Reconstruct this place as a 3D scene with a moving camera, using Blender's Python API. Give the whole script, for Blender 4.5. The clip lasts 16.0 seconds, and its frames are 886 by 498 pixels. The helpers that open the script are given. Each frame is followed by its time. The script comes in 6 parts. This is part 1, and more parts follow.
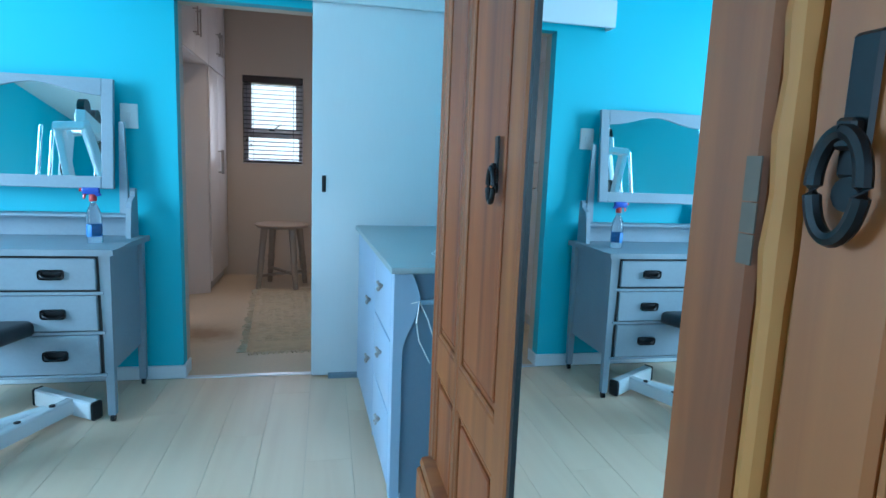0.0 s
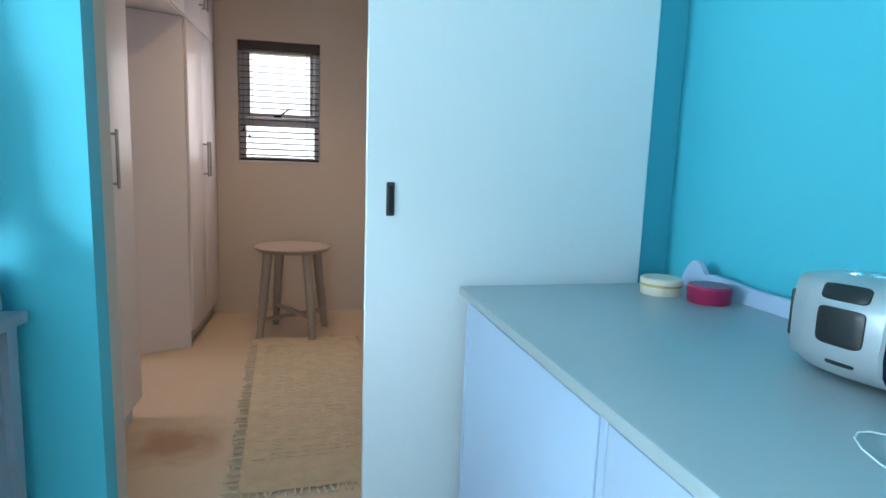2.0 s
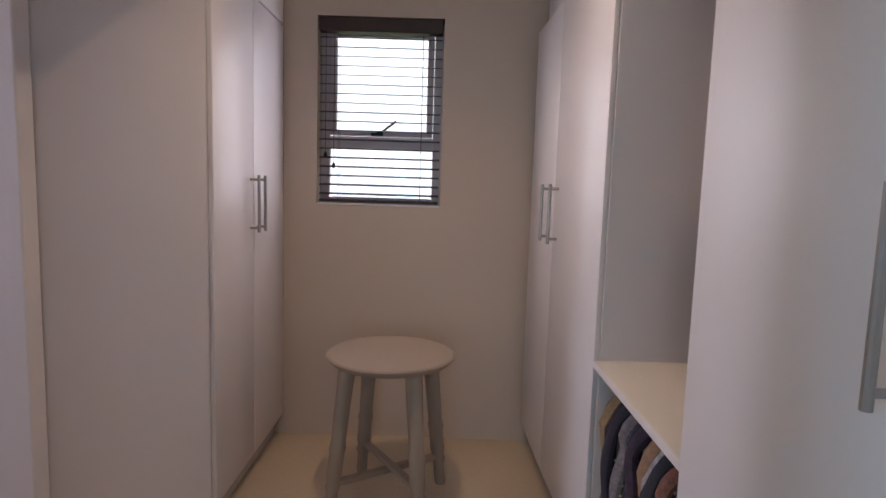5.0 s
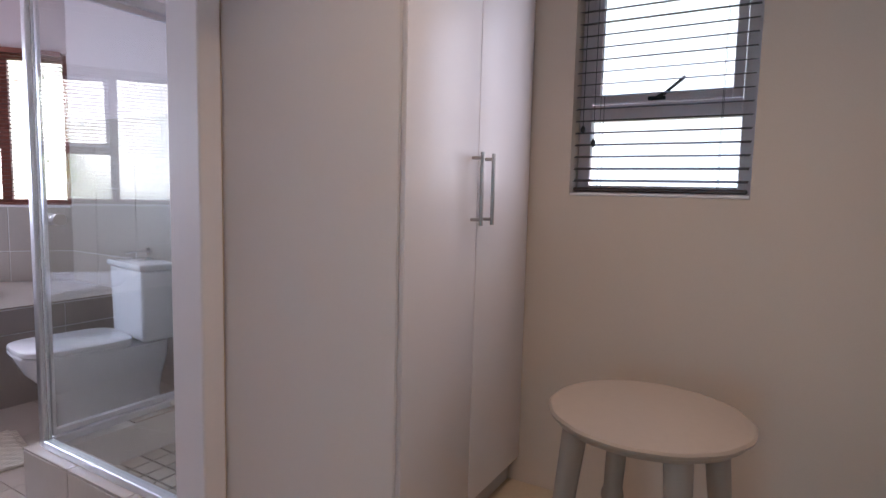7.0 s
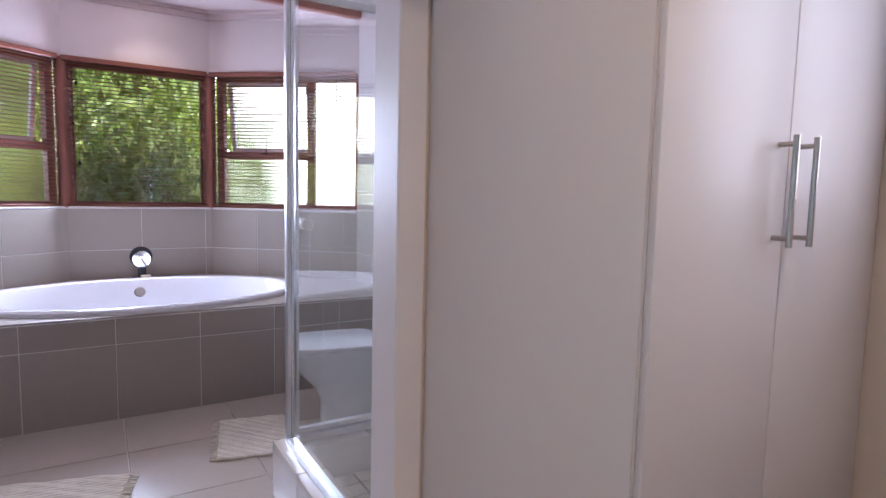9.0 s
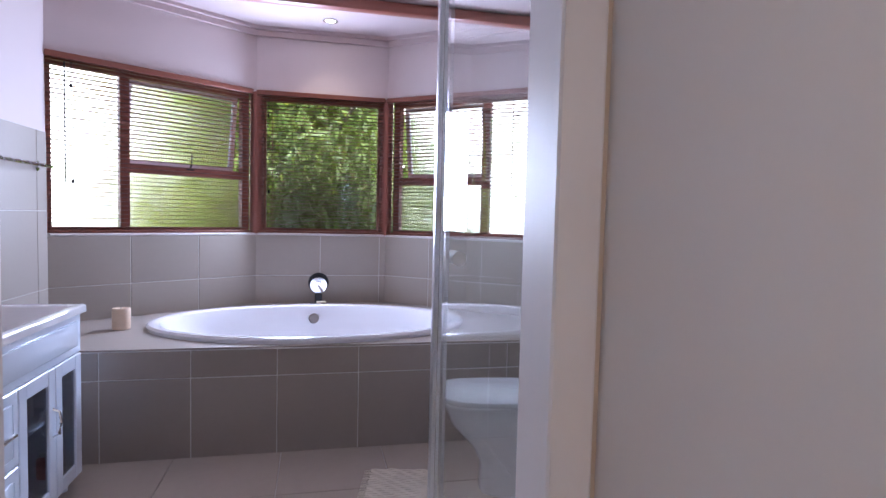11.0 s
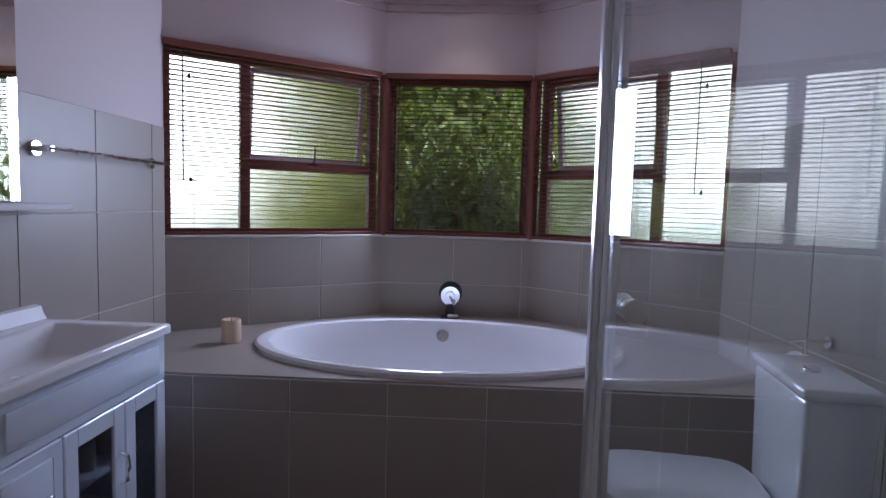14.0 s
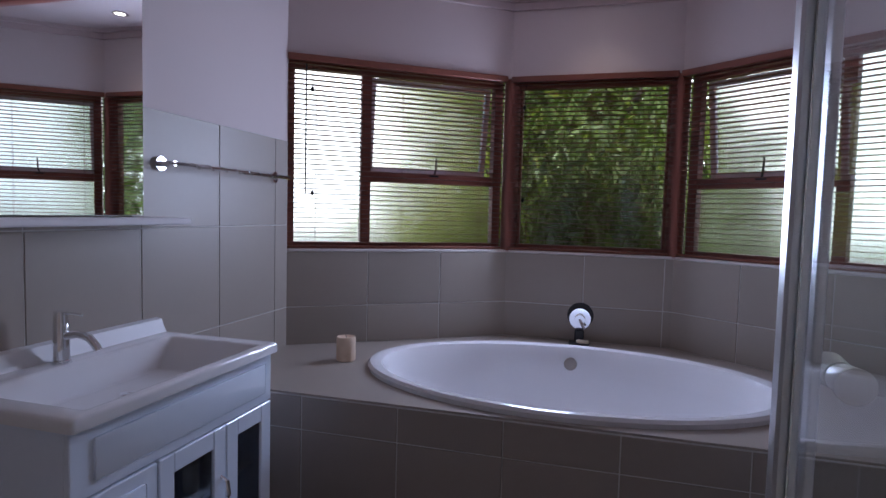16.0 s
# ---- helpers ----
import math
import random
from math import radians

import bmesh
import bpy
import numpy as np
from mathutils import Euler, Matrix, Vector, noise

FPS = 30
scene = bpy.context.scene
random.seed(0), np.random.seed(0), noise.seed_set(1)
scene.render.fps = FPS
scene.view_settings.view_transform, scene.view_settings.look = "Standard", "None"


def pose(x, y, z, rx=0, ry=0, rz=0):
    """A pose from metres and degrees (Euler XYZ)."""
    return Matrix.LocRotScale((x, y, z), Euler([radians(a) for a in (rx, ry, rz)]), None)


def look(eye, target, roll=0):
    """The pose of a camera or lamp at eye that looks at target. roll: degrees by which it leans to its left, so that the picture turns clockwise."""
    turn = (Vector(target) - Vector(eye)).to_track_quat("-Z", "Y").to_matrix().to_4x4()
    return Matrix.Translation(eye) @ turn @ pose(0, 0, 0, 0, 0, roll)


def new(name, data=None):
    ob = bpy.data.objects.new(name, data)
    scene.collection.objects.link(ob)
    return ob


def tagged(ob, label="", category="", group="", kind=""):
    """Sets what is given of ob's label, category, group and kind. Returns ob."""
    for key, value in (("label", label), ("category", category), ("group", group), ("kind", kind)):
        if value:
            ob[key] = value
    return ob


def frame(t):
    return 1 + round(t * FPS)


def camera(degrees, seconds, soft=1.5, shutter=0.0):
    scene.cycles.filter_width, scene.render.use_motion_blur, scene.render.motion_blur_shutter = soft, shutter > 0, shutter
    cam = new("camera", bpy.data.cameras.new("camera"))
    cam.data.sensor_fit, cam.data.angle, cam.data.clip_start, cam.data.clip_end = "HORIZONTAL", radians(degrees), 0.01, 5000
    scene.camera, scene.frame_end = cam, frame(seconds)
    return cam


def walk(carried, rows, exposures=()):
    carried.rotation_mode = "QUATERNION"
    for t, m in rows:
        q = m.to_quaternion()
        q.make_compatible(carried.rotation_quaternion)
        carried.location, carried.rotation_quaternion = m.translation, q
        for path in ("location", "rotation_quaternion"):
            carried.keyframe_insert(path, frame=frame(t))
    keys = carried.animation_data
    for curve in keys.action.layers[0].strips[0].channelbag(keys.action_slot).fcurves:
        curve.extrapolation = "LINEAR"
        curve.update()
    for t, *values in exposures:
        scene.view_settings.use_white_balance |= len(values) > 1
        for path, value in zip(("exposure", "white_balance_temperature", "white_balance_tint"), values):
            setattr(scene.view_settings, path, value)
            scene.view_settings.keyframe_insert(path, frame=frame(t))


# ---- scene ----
cam = camera(75.3, 16.0)
PATH = [
    (0, (0.105, -0.18, 1.227), (0.506, 1.758, 0.938), 2.2),
    (0.5, (0.083, 0.235, 1.203), (0.491, 2.172, 0.915), 2.2),
    (1, (0.059, 0.652, 1.183), (0.465, 2.588, 0.893), 2.1),
    (1.5, (-0.002, 1.108, 1.19), (0.402, 3.045, 0.897), 2.0),
    (2, (-0.068, 1.495, 1.199), (0.324, 3.434, 0.907), 2.0),
    (2.5, (-0.171, 1.815, 1.264), (0.193, 3.76, 0.97), 2.0),
    (3, (-0.228, 2.089, 1.334), (0.118, 4.039, 1.053), 1.8),
    (3.2, (-0.234, 2.176, 1.344), (0.111, 4.127, 1.073), 1.8),
    (5.3, (-0.101, 3.441, 1.226), (-0.17, 5.431, 1.043), 1.5),
    (5.5, (-0.159, 3.518, 1.154), (-0.274, 5.51, 1.014), 1.3),
    (6, (-0.118, 3.744, 1.178), (-0.486, 5.702, 1.008), 1.4),
    (6.5, (-0.112, 3.891, 1.168), (-0.797, 5.763, 0.999), 1.6),
    (7, (-0.035, 4.001, 1.164), (-1.049, 5.714, 0.968), 1.4),
    (7.5, (-0.038, 4.129, 1.129), (-1.303, 5.668, 0.951), 1.3),
    (8, (-0.125, 4.207, 1.135), (-1.549, 5.6, 0.961), 1.5),
    (8.5, (-0.17, 4.297, 1.15), (-1.747, 5.513, 0.963), 1.4),
    (9, (-0.217, 4.399, 1.157), (-1.919, 5.431, 0.966), 1.3),
    (9.5, (-0.258, 4.464, 1.156), (-2.051, 5.33, 0.963), 1.3),
    (10, (-0.327, 4.512, 1.169), (-2.181, 5.236, 0.978), 1.3),
    (10.2, (-0.396, 4.554, 1.132), (-2.278, 5.211, 0.97), 1.3),
    (12.5, (-0.838, 4.675, 1.231), (-2.822, 4.867, 1.065), 1.4),
    (13, (-0.989, 4.707, 1.233), (-2.979, 4.823, 1.072), 1.6),
    (13.5, (-1.11, 4.738, 1.227), (-3.103, 4.766, 1.066), 1.6),
    (14, (-1.232, 4.756, 1.212), (-3.224, 4.674, 1.058), 1.6),
    (14.5, (-1.317, 4.745, 1.216), (-3.301, 4.543, 1.067), 1.6),
    (15, (-1.394, 4.762, 1.207), (-3.361, 4.43, 1.063), 1.3),
    (15.5, (-1.448, 4.77, 1.211), (-3.395, 4.333, 1.074), 1.3),
    (16, (-1.486, 4.769, 1.22), (-3.409, 4.234, 1.095), 1.5),
]
EXPOSURE = [
    (0.0, 0.95, 5600, 9), (0.5, 0.95, 5600, 9), (1.0, 1.2, 5900, 11), (1.5, 1.55, 6400, 12), (2.5, 1.3, 6900, 20), (3.0, 1.2, 7000, 24),
    (5.3, 1.2, 6350, 20), (7.0, 1.45, 6050, 18), (10.0, 1.78, 5700, 18), (12.4, 0.80, 5550, 17), (16.0, 0.05, 5600, 18),
]
walk(cam, [(t, look(eye, target, roll)) for t, eye, target, roll in PATH], EXPOSURE)

# ---- world and lights ----
world = bpy.data.worlds.new("sky")
scene.world = world
world.use_nodes = True
wn = world.node_tree
sky = wn.nodes.new("ShaderNodeTexSky")
sky.sky_type = "NISHITA"
sky.sun_disc = False
sky.sun_elevation = radians(52)
sky.sun_rotation = radians(80)
wn.links.new(sky.outputs[0], wn.nodes["Background"].inputs[0])
wn.nodes["Background"].inputs[1].default_value = 0.15


def lamp(name, kind, m, watts, colour=(1, 1, 1), **extra):
    data = bpy.data.lights.new(name, kind)
    data.energy, data.color = watts, colour
    for key, value in extra.items():
        setattr(data, key, value)
    ob = new(name, data)
    ob.matrix_basis = m
    return ob


SUN = lamp("sun", "SUN", look((6, 1.06, 7.8), (0, 0, 0)), 5.0, (1.0, 0.95, 0.88), angle=radians(0.5))
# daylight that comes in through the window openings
lamp("bedroom_window_light", "AREA", look((-1.0, -2.28, 1.5), (-1.0, 0, 1.5)), 17, (0.47, 0.80, 1.0), shape="RECTANGLE", size=2.4, size_y=1.4)
lamp("bedroom_side_window_light", "AREA", look((-3.18, 1.38, 1.5), (0, 1.38, 1.5)), 56, (0.47, 0.80, 1.0), shape="RECTANGLE", size=1.15, size_y=1.35)
lamp("closet_window_light", "AREA", look((-0.435, 6.092, 1.60), (-0.435, 3, 1.60)), 1.5, (0.92, 0.92, 1.0), shape="RECTANGLE", size=0.52, size_y=0.80)
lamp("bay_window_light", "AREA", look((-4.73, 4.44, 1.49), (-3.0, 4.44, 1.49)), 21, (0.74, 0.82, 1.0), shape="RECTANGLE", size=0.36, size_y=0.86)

# ---- materials ----
def mat(name, base, rough=0.5, metal=0.0, vary=0.08, scale=6.0, fine=60.0, bump=0.05, stretch=(1, 1, 1), per_object=0.0, spec=0.5, coat=0.0):
    """A painted or solid surface: a slow and a fine variation of colour and roughness, and a fine relief."""
    m = bpy.data.materials.new(name)
    m.use_nodes = True
    nt = m.node_tree
    N, L = nt.nodes, nt.links
    b = N["Principled BSDF"]
    b.inputs["Metallic"].default_value = metal
    b.inputs["Specular IOR Level"].default_value = spec
    b.inputs["Coat Weight"].default_value = coat
    co = N.new("ShaderNodeTexCoord")
    mp = N.new("ShaderNodeMapping")
    mp.inputs["Scale"].default_value = stretch
    L.new(co.outputs["Object"], mp.inputs[0])
    slow = N.new("ShaderNodeTexNoise")
    slow.inputs["Scale"].default_value, slow.inputs["Detail"].default_value = scale, 4
    quick = N.new("ShaderNodeTexNoise")
    quick.inputs["Scale"].default_value, quick.inputs["Detail"].default_value = fine, 3
    L.new(mp.outputs[0], slow.inputs["Vector"])
    L.new(mp.outputs[0], quick.inputs["Vector"])
    mixn = N.new("ShaderNodeMath")
    mixn.operation = "MULTIPLY_ADD"
    mixn.inputs[1].default_value = 0.65
    L.new(slow.outputs["Fac"], mixn.inputs[0])
    part2 = N.new("ShaderNodeMath")
    part2.operation = "MULTIPLY"
    part2.inputs[1].default_value = 0.35
    L.new(quick.outputs["Fac"], part2.inputs[0])
    L.new(part2.outputs[0], mixn.inputs[2])
    ramp = N.new("ShaderNodeMapRange")
    ramp.inputs[1].default_value, ramp.inputs[2].default_value = 0.15, 0.85
    ramp.inputs[3].default_value, ramp.inputs[4].default_value = 1 - vary, 1 + vary
    L.new(mixn.outputs[0], ramp.inputs[0])
    last = ramp.outputs[0]
    if per_object:
        info = N.new("ShaderNodeObjectInfo")
        rr = N.new("ShaderNodeMapRange")
        rr.inputs[3].default_value, rr.inputs[4].default_value = 1 - per_object, 1 + per_object
        L.new(info.outputs["Random"], rr.inputs[0])
        mm = N.new("ShaderNodeMath")
        mm.operation = "MULTIPLY"
        L.new(last, mm.inputs[0])
        L.new(rr.outputs[0], mm.inputs[1])
        last = mm.outputs[0]
    sc = N.new("ShaderNodeVectorMath")
    sc.operation = "SCALE"
    sc.inputs[0].default_value = base
    L.new(last, sc.inputs["Scale"])
    L.new(sc.outputs[0], b.inputs["Base Color"])
    rg = N.new("ShaderNodeMapRange")
    rg.inputs[3].default_value, rg.inputs[4].default_value = max(rough - 0.06, 0.02), min(rough + 0.06, 1)
    L.new(slow.outputs["Fac"], rg.inputs[0])
    L.new(rg.outputs[0], b.inputs["Roughness"])
    if bump:
        bp = N.new("ShaderNodeBump")
        bp.inputs["Strength"].default_value, bp.inputs["Distance"].default_value = bump, 0.004
        L.new(quick.outputs["Fac"], bp.inputs["Height"])
        L.new(bp.outputs[0], b.inputs["Normal"])
    return m


def wood(name, dark, light, rough=0.4, axis=2, scale=1.0, coat=0.0, per_object=0.0):
    """Wood with long grain along one axis."""
    m = mat(name, light, rough, coat=coat)
    nt = m.node_tree
    N, L = nt.nodes, nt.links
    b = N["Principled BSDF"]
    co = N.new("ShaderNodeTexCoord")
    mp = N.new("ShaderNodeMapping")
    s = [14 * scale] * 3
    s[axis] = 0.9 * scale
    mp.inputs["Scale"].default_value = s
    L.new(co.outputs["Object"], mp.inputs[0])
    if per_object:
        info = N.new("ShaderNodeObjectInfo")
        av = N.new("ShaderNodeVectorMath")
        av.operation = "MULTIPLY_ADD"
        av.inputs[1].default_value = (40, 40, 40)
        L.new(info.outputs["Random"], av.inputs[0])
        L.new(mp.outputs[0], av.inputs[2])
        src = av.outputs[0]
    else:
        src = mp.outputs[0]
    no = N.new("ShaderNodeTexNoise")
    no.inputs["Scale"].default_value, no.inputs["Detail"].default_value, no.inputs["Distortion"].default_value = 1.0, 6, 1.2
    L.new(src, no.inputs["Vector"])
    ra = N.new("ShaderNodeValToRGB")
    ra.color_ramp.elements[0].position, ra.color_ramp.elements[0].color = 0.32, (*dark, 1)
    ra.color_ramp.elements[1].position, ra.color_ramp.elements[1].color = 0.68, (*light, 1)
    L.new(no.outputs["Fac"], ra.inputs[0])
    L.new(ra.outputs[0], b.inputs["Base Color"])
    return m


def glass(name, tint=(0.96, 0.98, 0.98), rough=0.0):
    m = bpy.data.materials.new(name)
    m.use_nodes = True
    b = m.node_tree.nodes["Principled BSDF"]
    b.inputs["Base Color"].default_value = (*tint, 1)
    b.inputs["Transmission Weight"].default_value = 1
    b.inputs["Roughness"].default_value = rough
    b.inputs["IOR"].default_value = 1.45
    return m


def leafy(name, base):
    m = mat(name, base, 0.5, vary=0.35, scale=1.5, fine=9)
    N, K = m.node_tree.nodes, m.node_tree.links
    thin = N.new("ShaderNodeBsdfTranslucent")
    thin.inputs[0].default_value = (min(base[0] * 2.2, 1), min(base[1] * 2.0, 1), base[2], 1)
    mix = N.new("ShaderNodeMixShader")
    mix.inputs[0].default_value = 0.4
    K.new(N["Principled BSDF"].outputs[0], mix.inputs[1])
    K.new(thin.outputs[0], mix.inputs[2])
    K.new(mix.outputs[0], N["Material Output"].inputs[0])
    return m


CYAN = mat("cyan_wall_paint", (0.045, 0.50, 0.62), 0.6, vary=0.04, scale=1.5, fine=140, bump=0.12)
CREAM = mat("cream_wall_paint", (0.60, 0.49, 0.40), 0.6, vary=0.04, scale=1.2, fine=140, bump=0.1)
WHITE_WALL = mat("white_wall_paint", (0.60, 0.515, 0.50), 0.65, vary=0.03, scale=1.2, fine=140, bump=0.1)
# white ceiling paint with the dim, warm downlight tone put into the colour
BATH_CEIL = mat("dim_warm_lit_ceiling_paint", (0.54, 0.44, 0.425), 0.8, vary=0.03, fine=120, bump=0.08)
CEIL = mat("ceiling_paint", (0.78, 0.76, 0.77), 0.8, vary=0.03, fine=120, bump=0.08)
MELAMINE = mat("white_melamine", (0.75, 0.70, 0.69), 0.42, vary=0.02, scale=0.8, fine=90, bump=0.015)
WHITE_DOOR = mat("white_door_paint", (0.72, 0.76, 0.79), 0.4, vary=0.03, scale=2, fine=80, bump=0.06, stretch=(1, 1, 0.15))
LAMINATE = wood("maple_laminate", (0.82, 0.55, 0.38), (0.88, 0.62, 0.44), 0.36, axis=1, scale=0.5, per_object=1)
CLOSET_FLOOR = mat("worn_cream_screed", (0.56, 0.44, 0.31), 0.42, vary=0.16, scale=2.2, fine=45, bump=0.06)


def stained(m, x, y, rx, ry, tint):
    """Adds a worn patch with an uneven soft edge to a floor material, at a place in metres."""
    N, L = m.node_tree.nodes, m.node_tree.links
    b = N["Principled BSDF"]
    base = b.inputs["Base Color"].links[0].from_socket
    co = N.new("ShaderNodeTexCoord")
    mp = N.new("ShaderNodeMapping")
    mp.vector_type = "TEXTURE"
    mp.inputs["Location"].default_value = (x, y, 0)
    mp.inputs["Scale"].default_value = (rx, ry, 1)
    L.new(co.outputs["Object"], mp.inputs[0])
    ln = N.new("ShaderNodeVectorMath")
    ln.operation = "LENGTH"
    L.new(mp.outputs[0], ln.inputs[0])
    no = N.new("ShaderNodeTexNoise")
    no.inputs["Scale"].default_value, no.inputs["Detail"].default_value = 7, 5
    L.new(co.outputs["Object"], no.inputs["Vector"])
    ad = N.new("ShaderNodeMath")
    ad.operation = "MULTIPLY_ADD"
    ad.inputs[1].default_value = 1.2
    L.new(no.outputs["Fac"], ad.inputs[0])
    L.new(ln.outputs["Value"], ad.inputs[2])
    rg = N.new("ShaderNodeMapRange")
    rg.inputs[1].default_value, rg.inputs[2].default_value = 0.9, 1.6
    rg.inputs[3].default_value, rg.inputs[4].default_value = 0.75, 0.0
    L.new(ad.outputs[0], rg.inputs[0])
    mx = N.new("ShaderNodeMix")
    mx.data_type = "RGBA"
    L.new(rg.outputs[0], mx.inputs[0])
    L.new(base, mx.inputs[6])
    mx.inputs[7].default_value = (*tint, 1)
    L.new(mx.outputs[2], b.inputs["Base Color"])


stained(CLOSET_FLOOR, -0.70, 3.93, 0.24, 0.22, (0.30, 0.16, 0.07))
TILE = mat("taupe_wall_tile", (0.35, 0.305, 0.262), 0.42, vary=0.05, scale=3, fine=40, bump=0.02, per_object=0.05)
TILE_DARK = mat("taupe_apron_tile", (0.31, 0.263, 0.228), 0.38, vary=0.06, scale=3, fine=40, bump=0.02, per_object=0.05)
FLOOR_TILE = mat("stone_floor_tile", (0.50, 0.435, 0.37), 0.25, vary=0.06, scale=3, fine=30, bump=0.02, per_object=0.04)
GROUT = mat("light_grout", (0.62, 0.60, 0.57), 0.85, vary=0.1, scale=9)
DARK_GROUT = mat("brown_grout", (0.22, 0.19, 0.17), 0.85, vary=0.1, scale=9)
MOSAIC = mat("beige_mosaic_tile", (0.52, 0.46, 0.38), 0.3, vary=0.12, scale=8, per_object=0.1)
TERRA = mat("terracotta_window_paint", (0.30, 0.105, 0.075), 0.35, vary=0.08, scale=4)
BLIND_RED = mat("redwood_slat", (0.20, 0.065, 0.04), 0.35, vary=0.12, scale=6, per_object=0.08)
BLIND_BROWN = mat("dark_brown_slat", (0.045, 0.026, 0.022), 0.4, vary=0.12, scale=6, per_object=0.08)
BRONZE = mat("grey_aluminium_frame", (0.78, 0.69, 0.72), 0.4, vary=0.06)
PANE = glass("window_glass")
REEDED = glass("frosted_bay_glass", (0.95, 0.97, 0.96), 0.22)
GARDEN_PANE = glass("old_wavy_window_glass", (0.96, 0.98, 0.98), 0.055)
SHOWER_GLASS = glass("shower_glass", (0.93, 0.97, 0.97))
ALU = mat("silver_aluminium", (0.70, 0.72, 0.76), 0.32, 1.0, vary=0.06, scale=5, fine=90, stretch=(1, 1, 0.1))
CHROME = mat("polished_chrome", (0.82, 0.83, 0.85), 0.08, 1.0, vary=0.03, bump=0)
STEEL = mat("brushed_steel", (0.42, 0.38, 0.35), 0.35, 1.0, vary=0.06)
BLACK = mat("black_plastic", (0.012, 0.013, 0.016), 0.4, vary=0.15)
CERAMIC = mat("white_ceramic", (0.80, 0.80, 0.82), 0.08, vary=0.015, bump=0, coat=0.3)
SATIN_CERAMIC = mat("satin_white_ceramic", (0.78, 0.78, 0.80), 0.45, vary=0.015, bump=0)
ACRYLIC = mat("white_bath_acrylic", (0.80, 0.79, 0.81), 0.12, vary=0.015, bump=0, coat=0.2)
PAINT_GREY = mat("chalk_grey_paint", (0.27, 0.33, 0.385), 0.6, vary=0.12, scale=5, fine=70, bump=0.15)
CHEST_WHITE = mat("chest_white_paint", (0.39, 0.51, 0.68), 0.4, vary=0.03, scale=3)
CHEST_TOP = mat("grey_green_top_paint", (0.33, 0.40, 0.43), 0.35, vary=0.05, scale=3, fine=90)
# chest white again, with the bluish shade of side and plinth in the colour
CHEST_SHADED = mat("shaded_chest_white_paint", (0.25, 0.33, 0.44), 0.6, vary=0.08, scale=3)
OREGON = wood("honey_pine", (0.17, 0.040, 0.007), (0.34, 0.098, 0.019), 0.5, axis=2, scale=0.7)
TURNED = wood("turned_honey_pine", (0.26, 0.078, 0.012), (0.40, 0.15, 0.027), 0.65, axis=2, scale=0.7)
OREGON_PANEL = wood("red_pine_panel", (0.155, 0.031, 0.006), (0.31, 0.080, 0.015), 0.5, axis=2, scale=0.7)
MIRROR = bpy.data.materials.new("mirror_silver")
MIRROR.use_nodes = True
MIRROR.node_tree.nodes["Principled BSDF"].inputs["Base Color"].default_value = (0.88, 0.92, 0.92, 1)
MIRROR.node_tree.nodes["Principled BSDF"].inputs["Metallic"].default_value = 1
MIRROR.node_tree.nodes["Principled BSDF"].inputs["Roughness"].default_value = 0.01
IRON = mat("black_iron", (0.02, 0.02, 0.022), 0.35, 0.8, vary=0.2)
STOOL_WOOD = mat("grey_washed_wood", (0.34, 0.265, 0.205), 0.55, vary=0.07, scale=5, fine=50, bump=0.06, stretch=(1, 1, 0.2))
RUG = mat("jute_weave", (0.56, 0.45, 0.31), 0.95, vary=0.25, scale=14, fine=180, bump=0.5)
RUG_LIGHT = mat("pale_jute_ridge", (0.63, 0.53, 0.38), 0.95, vary=0.2, scale=20, fine=180, bump=0.5)
MAT_RAG = mat("cream_cotton_rag", (0.70, 0.64, 0.54), 0.95, vary=0.2, scale=18, fine=150, bump=0.5)
GYM_WHITE = mat("white_powder_coat", (0.74, 0.77, 0.80), 0.3, vary=0.04)
VINYL = mat("black_vinyl", (0.018, 0.019, 0.023), 0.42, vary=0.15, fine=120, bump=0.1)

# ---- builders ----
def box(bm, x0, x1, y0, y1, z0, z1, bevel=0.0, seg=1):
    r = bmesh.ops.create_cube(bm, size=1.0)
    vs = r["verts"]
    bmesh.ops.scale(bm, vec=(x1 - x0, y1 - y0, z1 - z0), verts=vs)
    bmesh.ops.translate(bm, vec=((x0 + x1) / 2, (y0 + y1) / 2, (z0 + z1) / 2), verts=vs)
    if bevel:
        es = list({e for v in vs for e in v.link_edges})
        bmesh.ops.bevel(bm, geom=es, offset=bevel, segments=seg, profile=0.5, affect="EDGES")
    return bm


def cyl(bm, p, q, r0, r1=None, n=14, caps=True):
    p, q = Vector(p), Vector(q)
    d = q - p
    m = Matrix.Translation((p + q) / 2) @ d.to_track_quat("Z", "Y").to_matrix().to_4x4()
    bmesh.ops.create_cone(bm, cap_ends=caps, segments=n, radius1=r0, radius2=r0 if r1 is None else r1, depth=d.length, matrix=m)
    return bm


def lathe(bm, profile, n=24, centre=(0, 0, 0), sx=1.0, sy=1.0):
    """Turns a profile of (radius, height) round the upright axis."""
    rings = []
    for r, z in profile:
        rings.append([bm.verts.new((centre[0] + sx * r * math.cos(2 * math.pi * k / n), centre[1] + sy * r * math.sin(2 * math.pi * k / n), centre[2] + z)) for k in range(n)])
    for a, b in zip(rings, rings[1:]):
        for k in range(n):
            bm.faces.new((a[k], a[(k + 1) % n], b[(k + 1) % n], b[k]))
    for ring, low in ((rings[0], True), (rings[-1], False)):
        try:
            bm.faces.new(ring[::-1] if low else ring)
        except ValueError:
            pass
    return bm


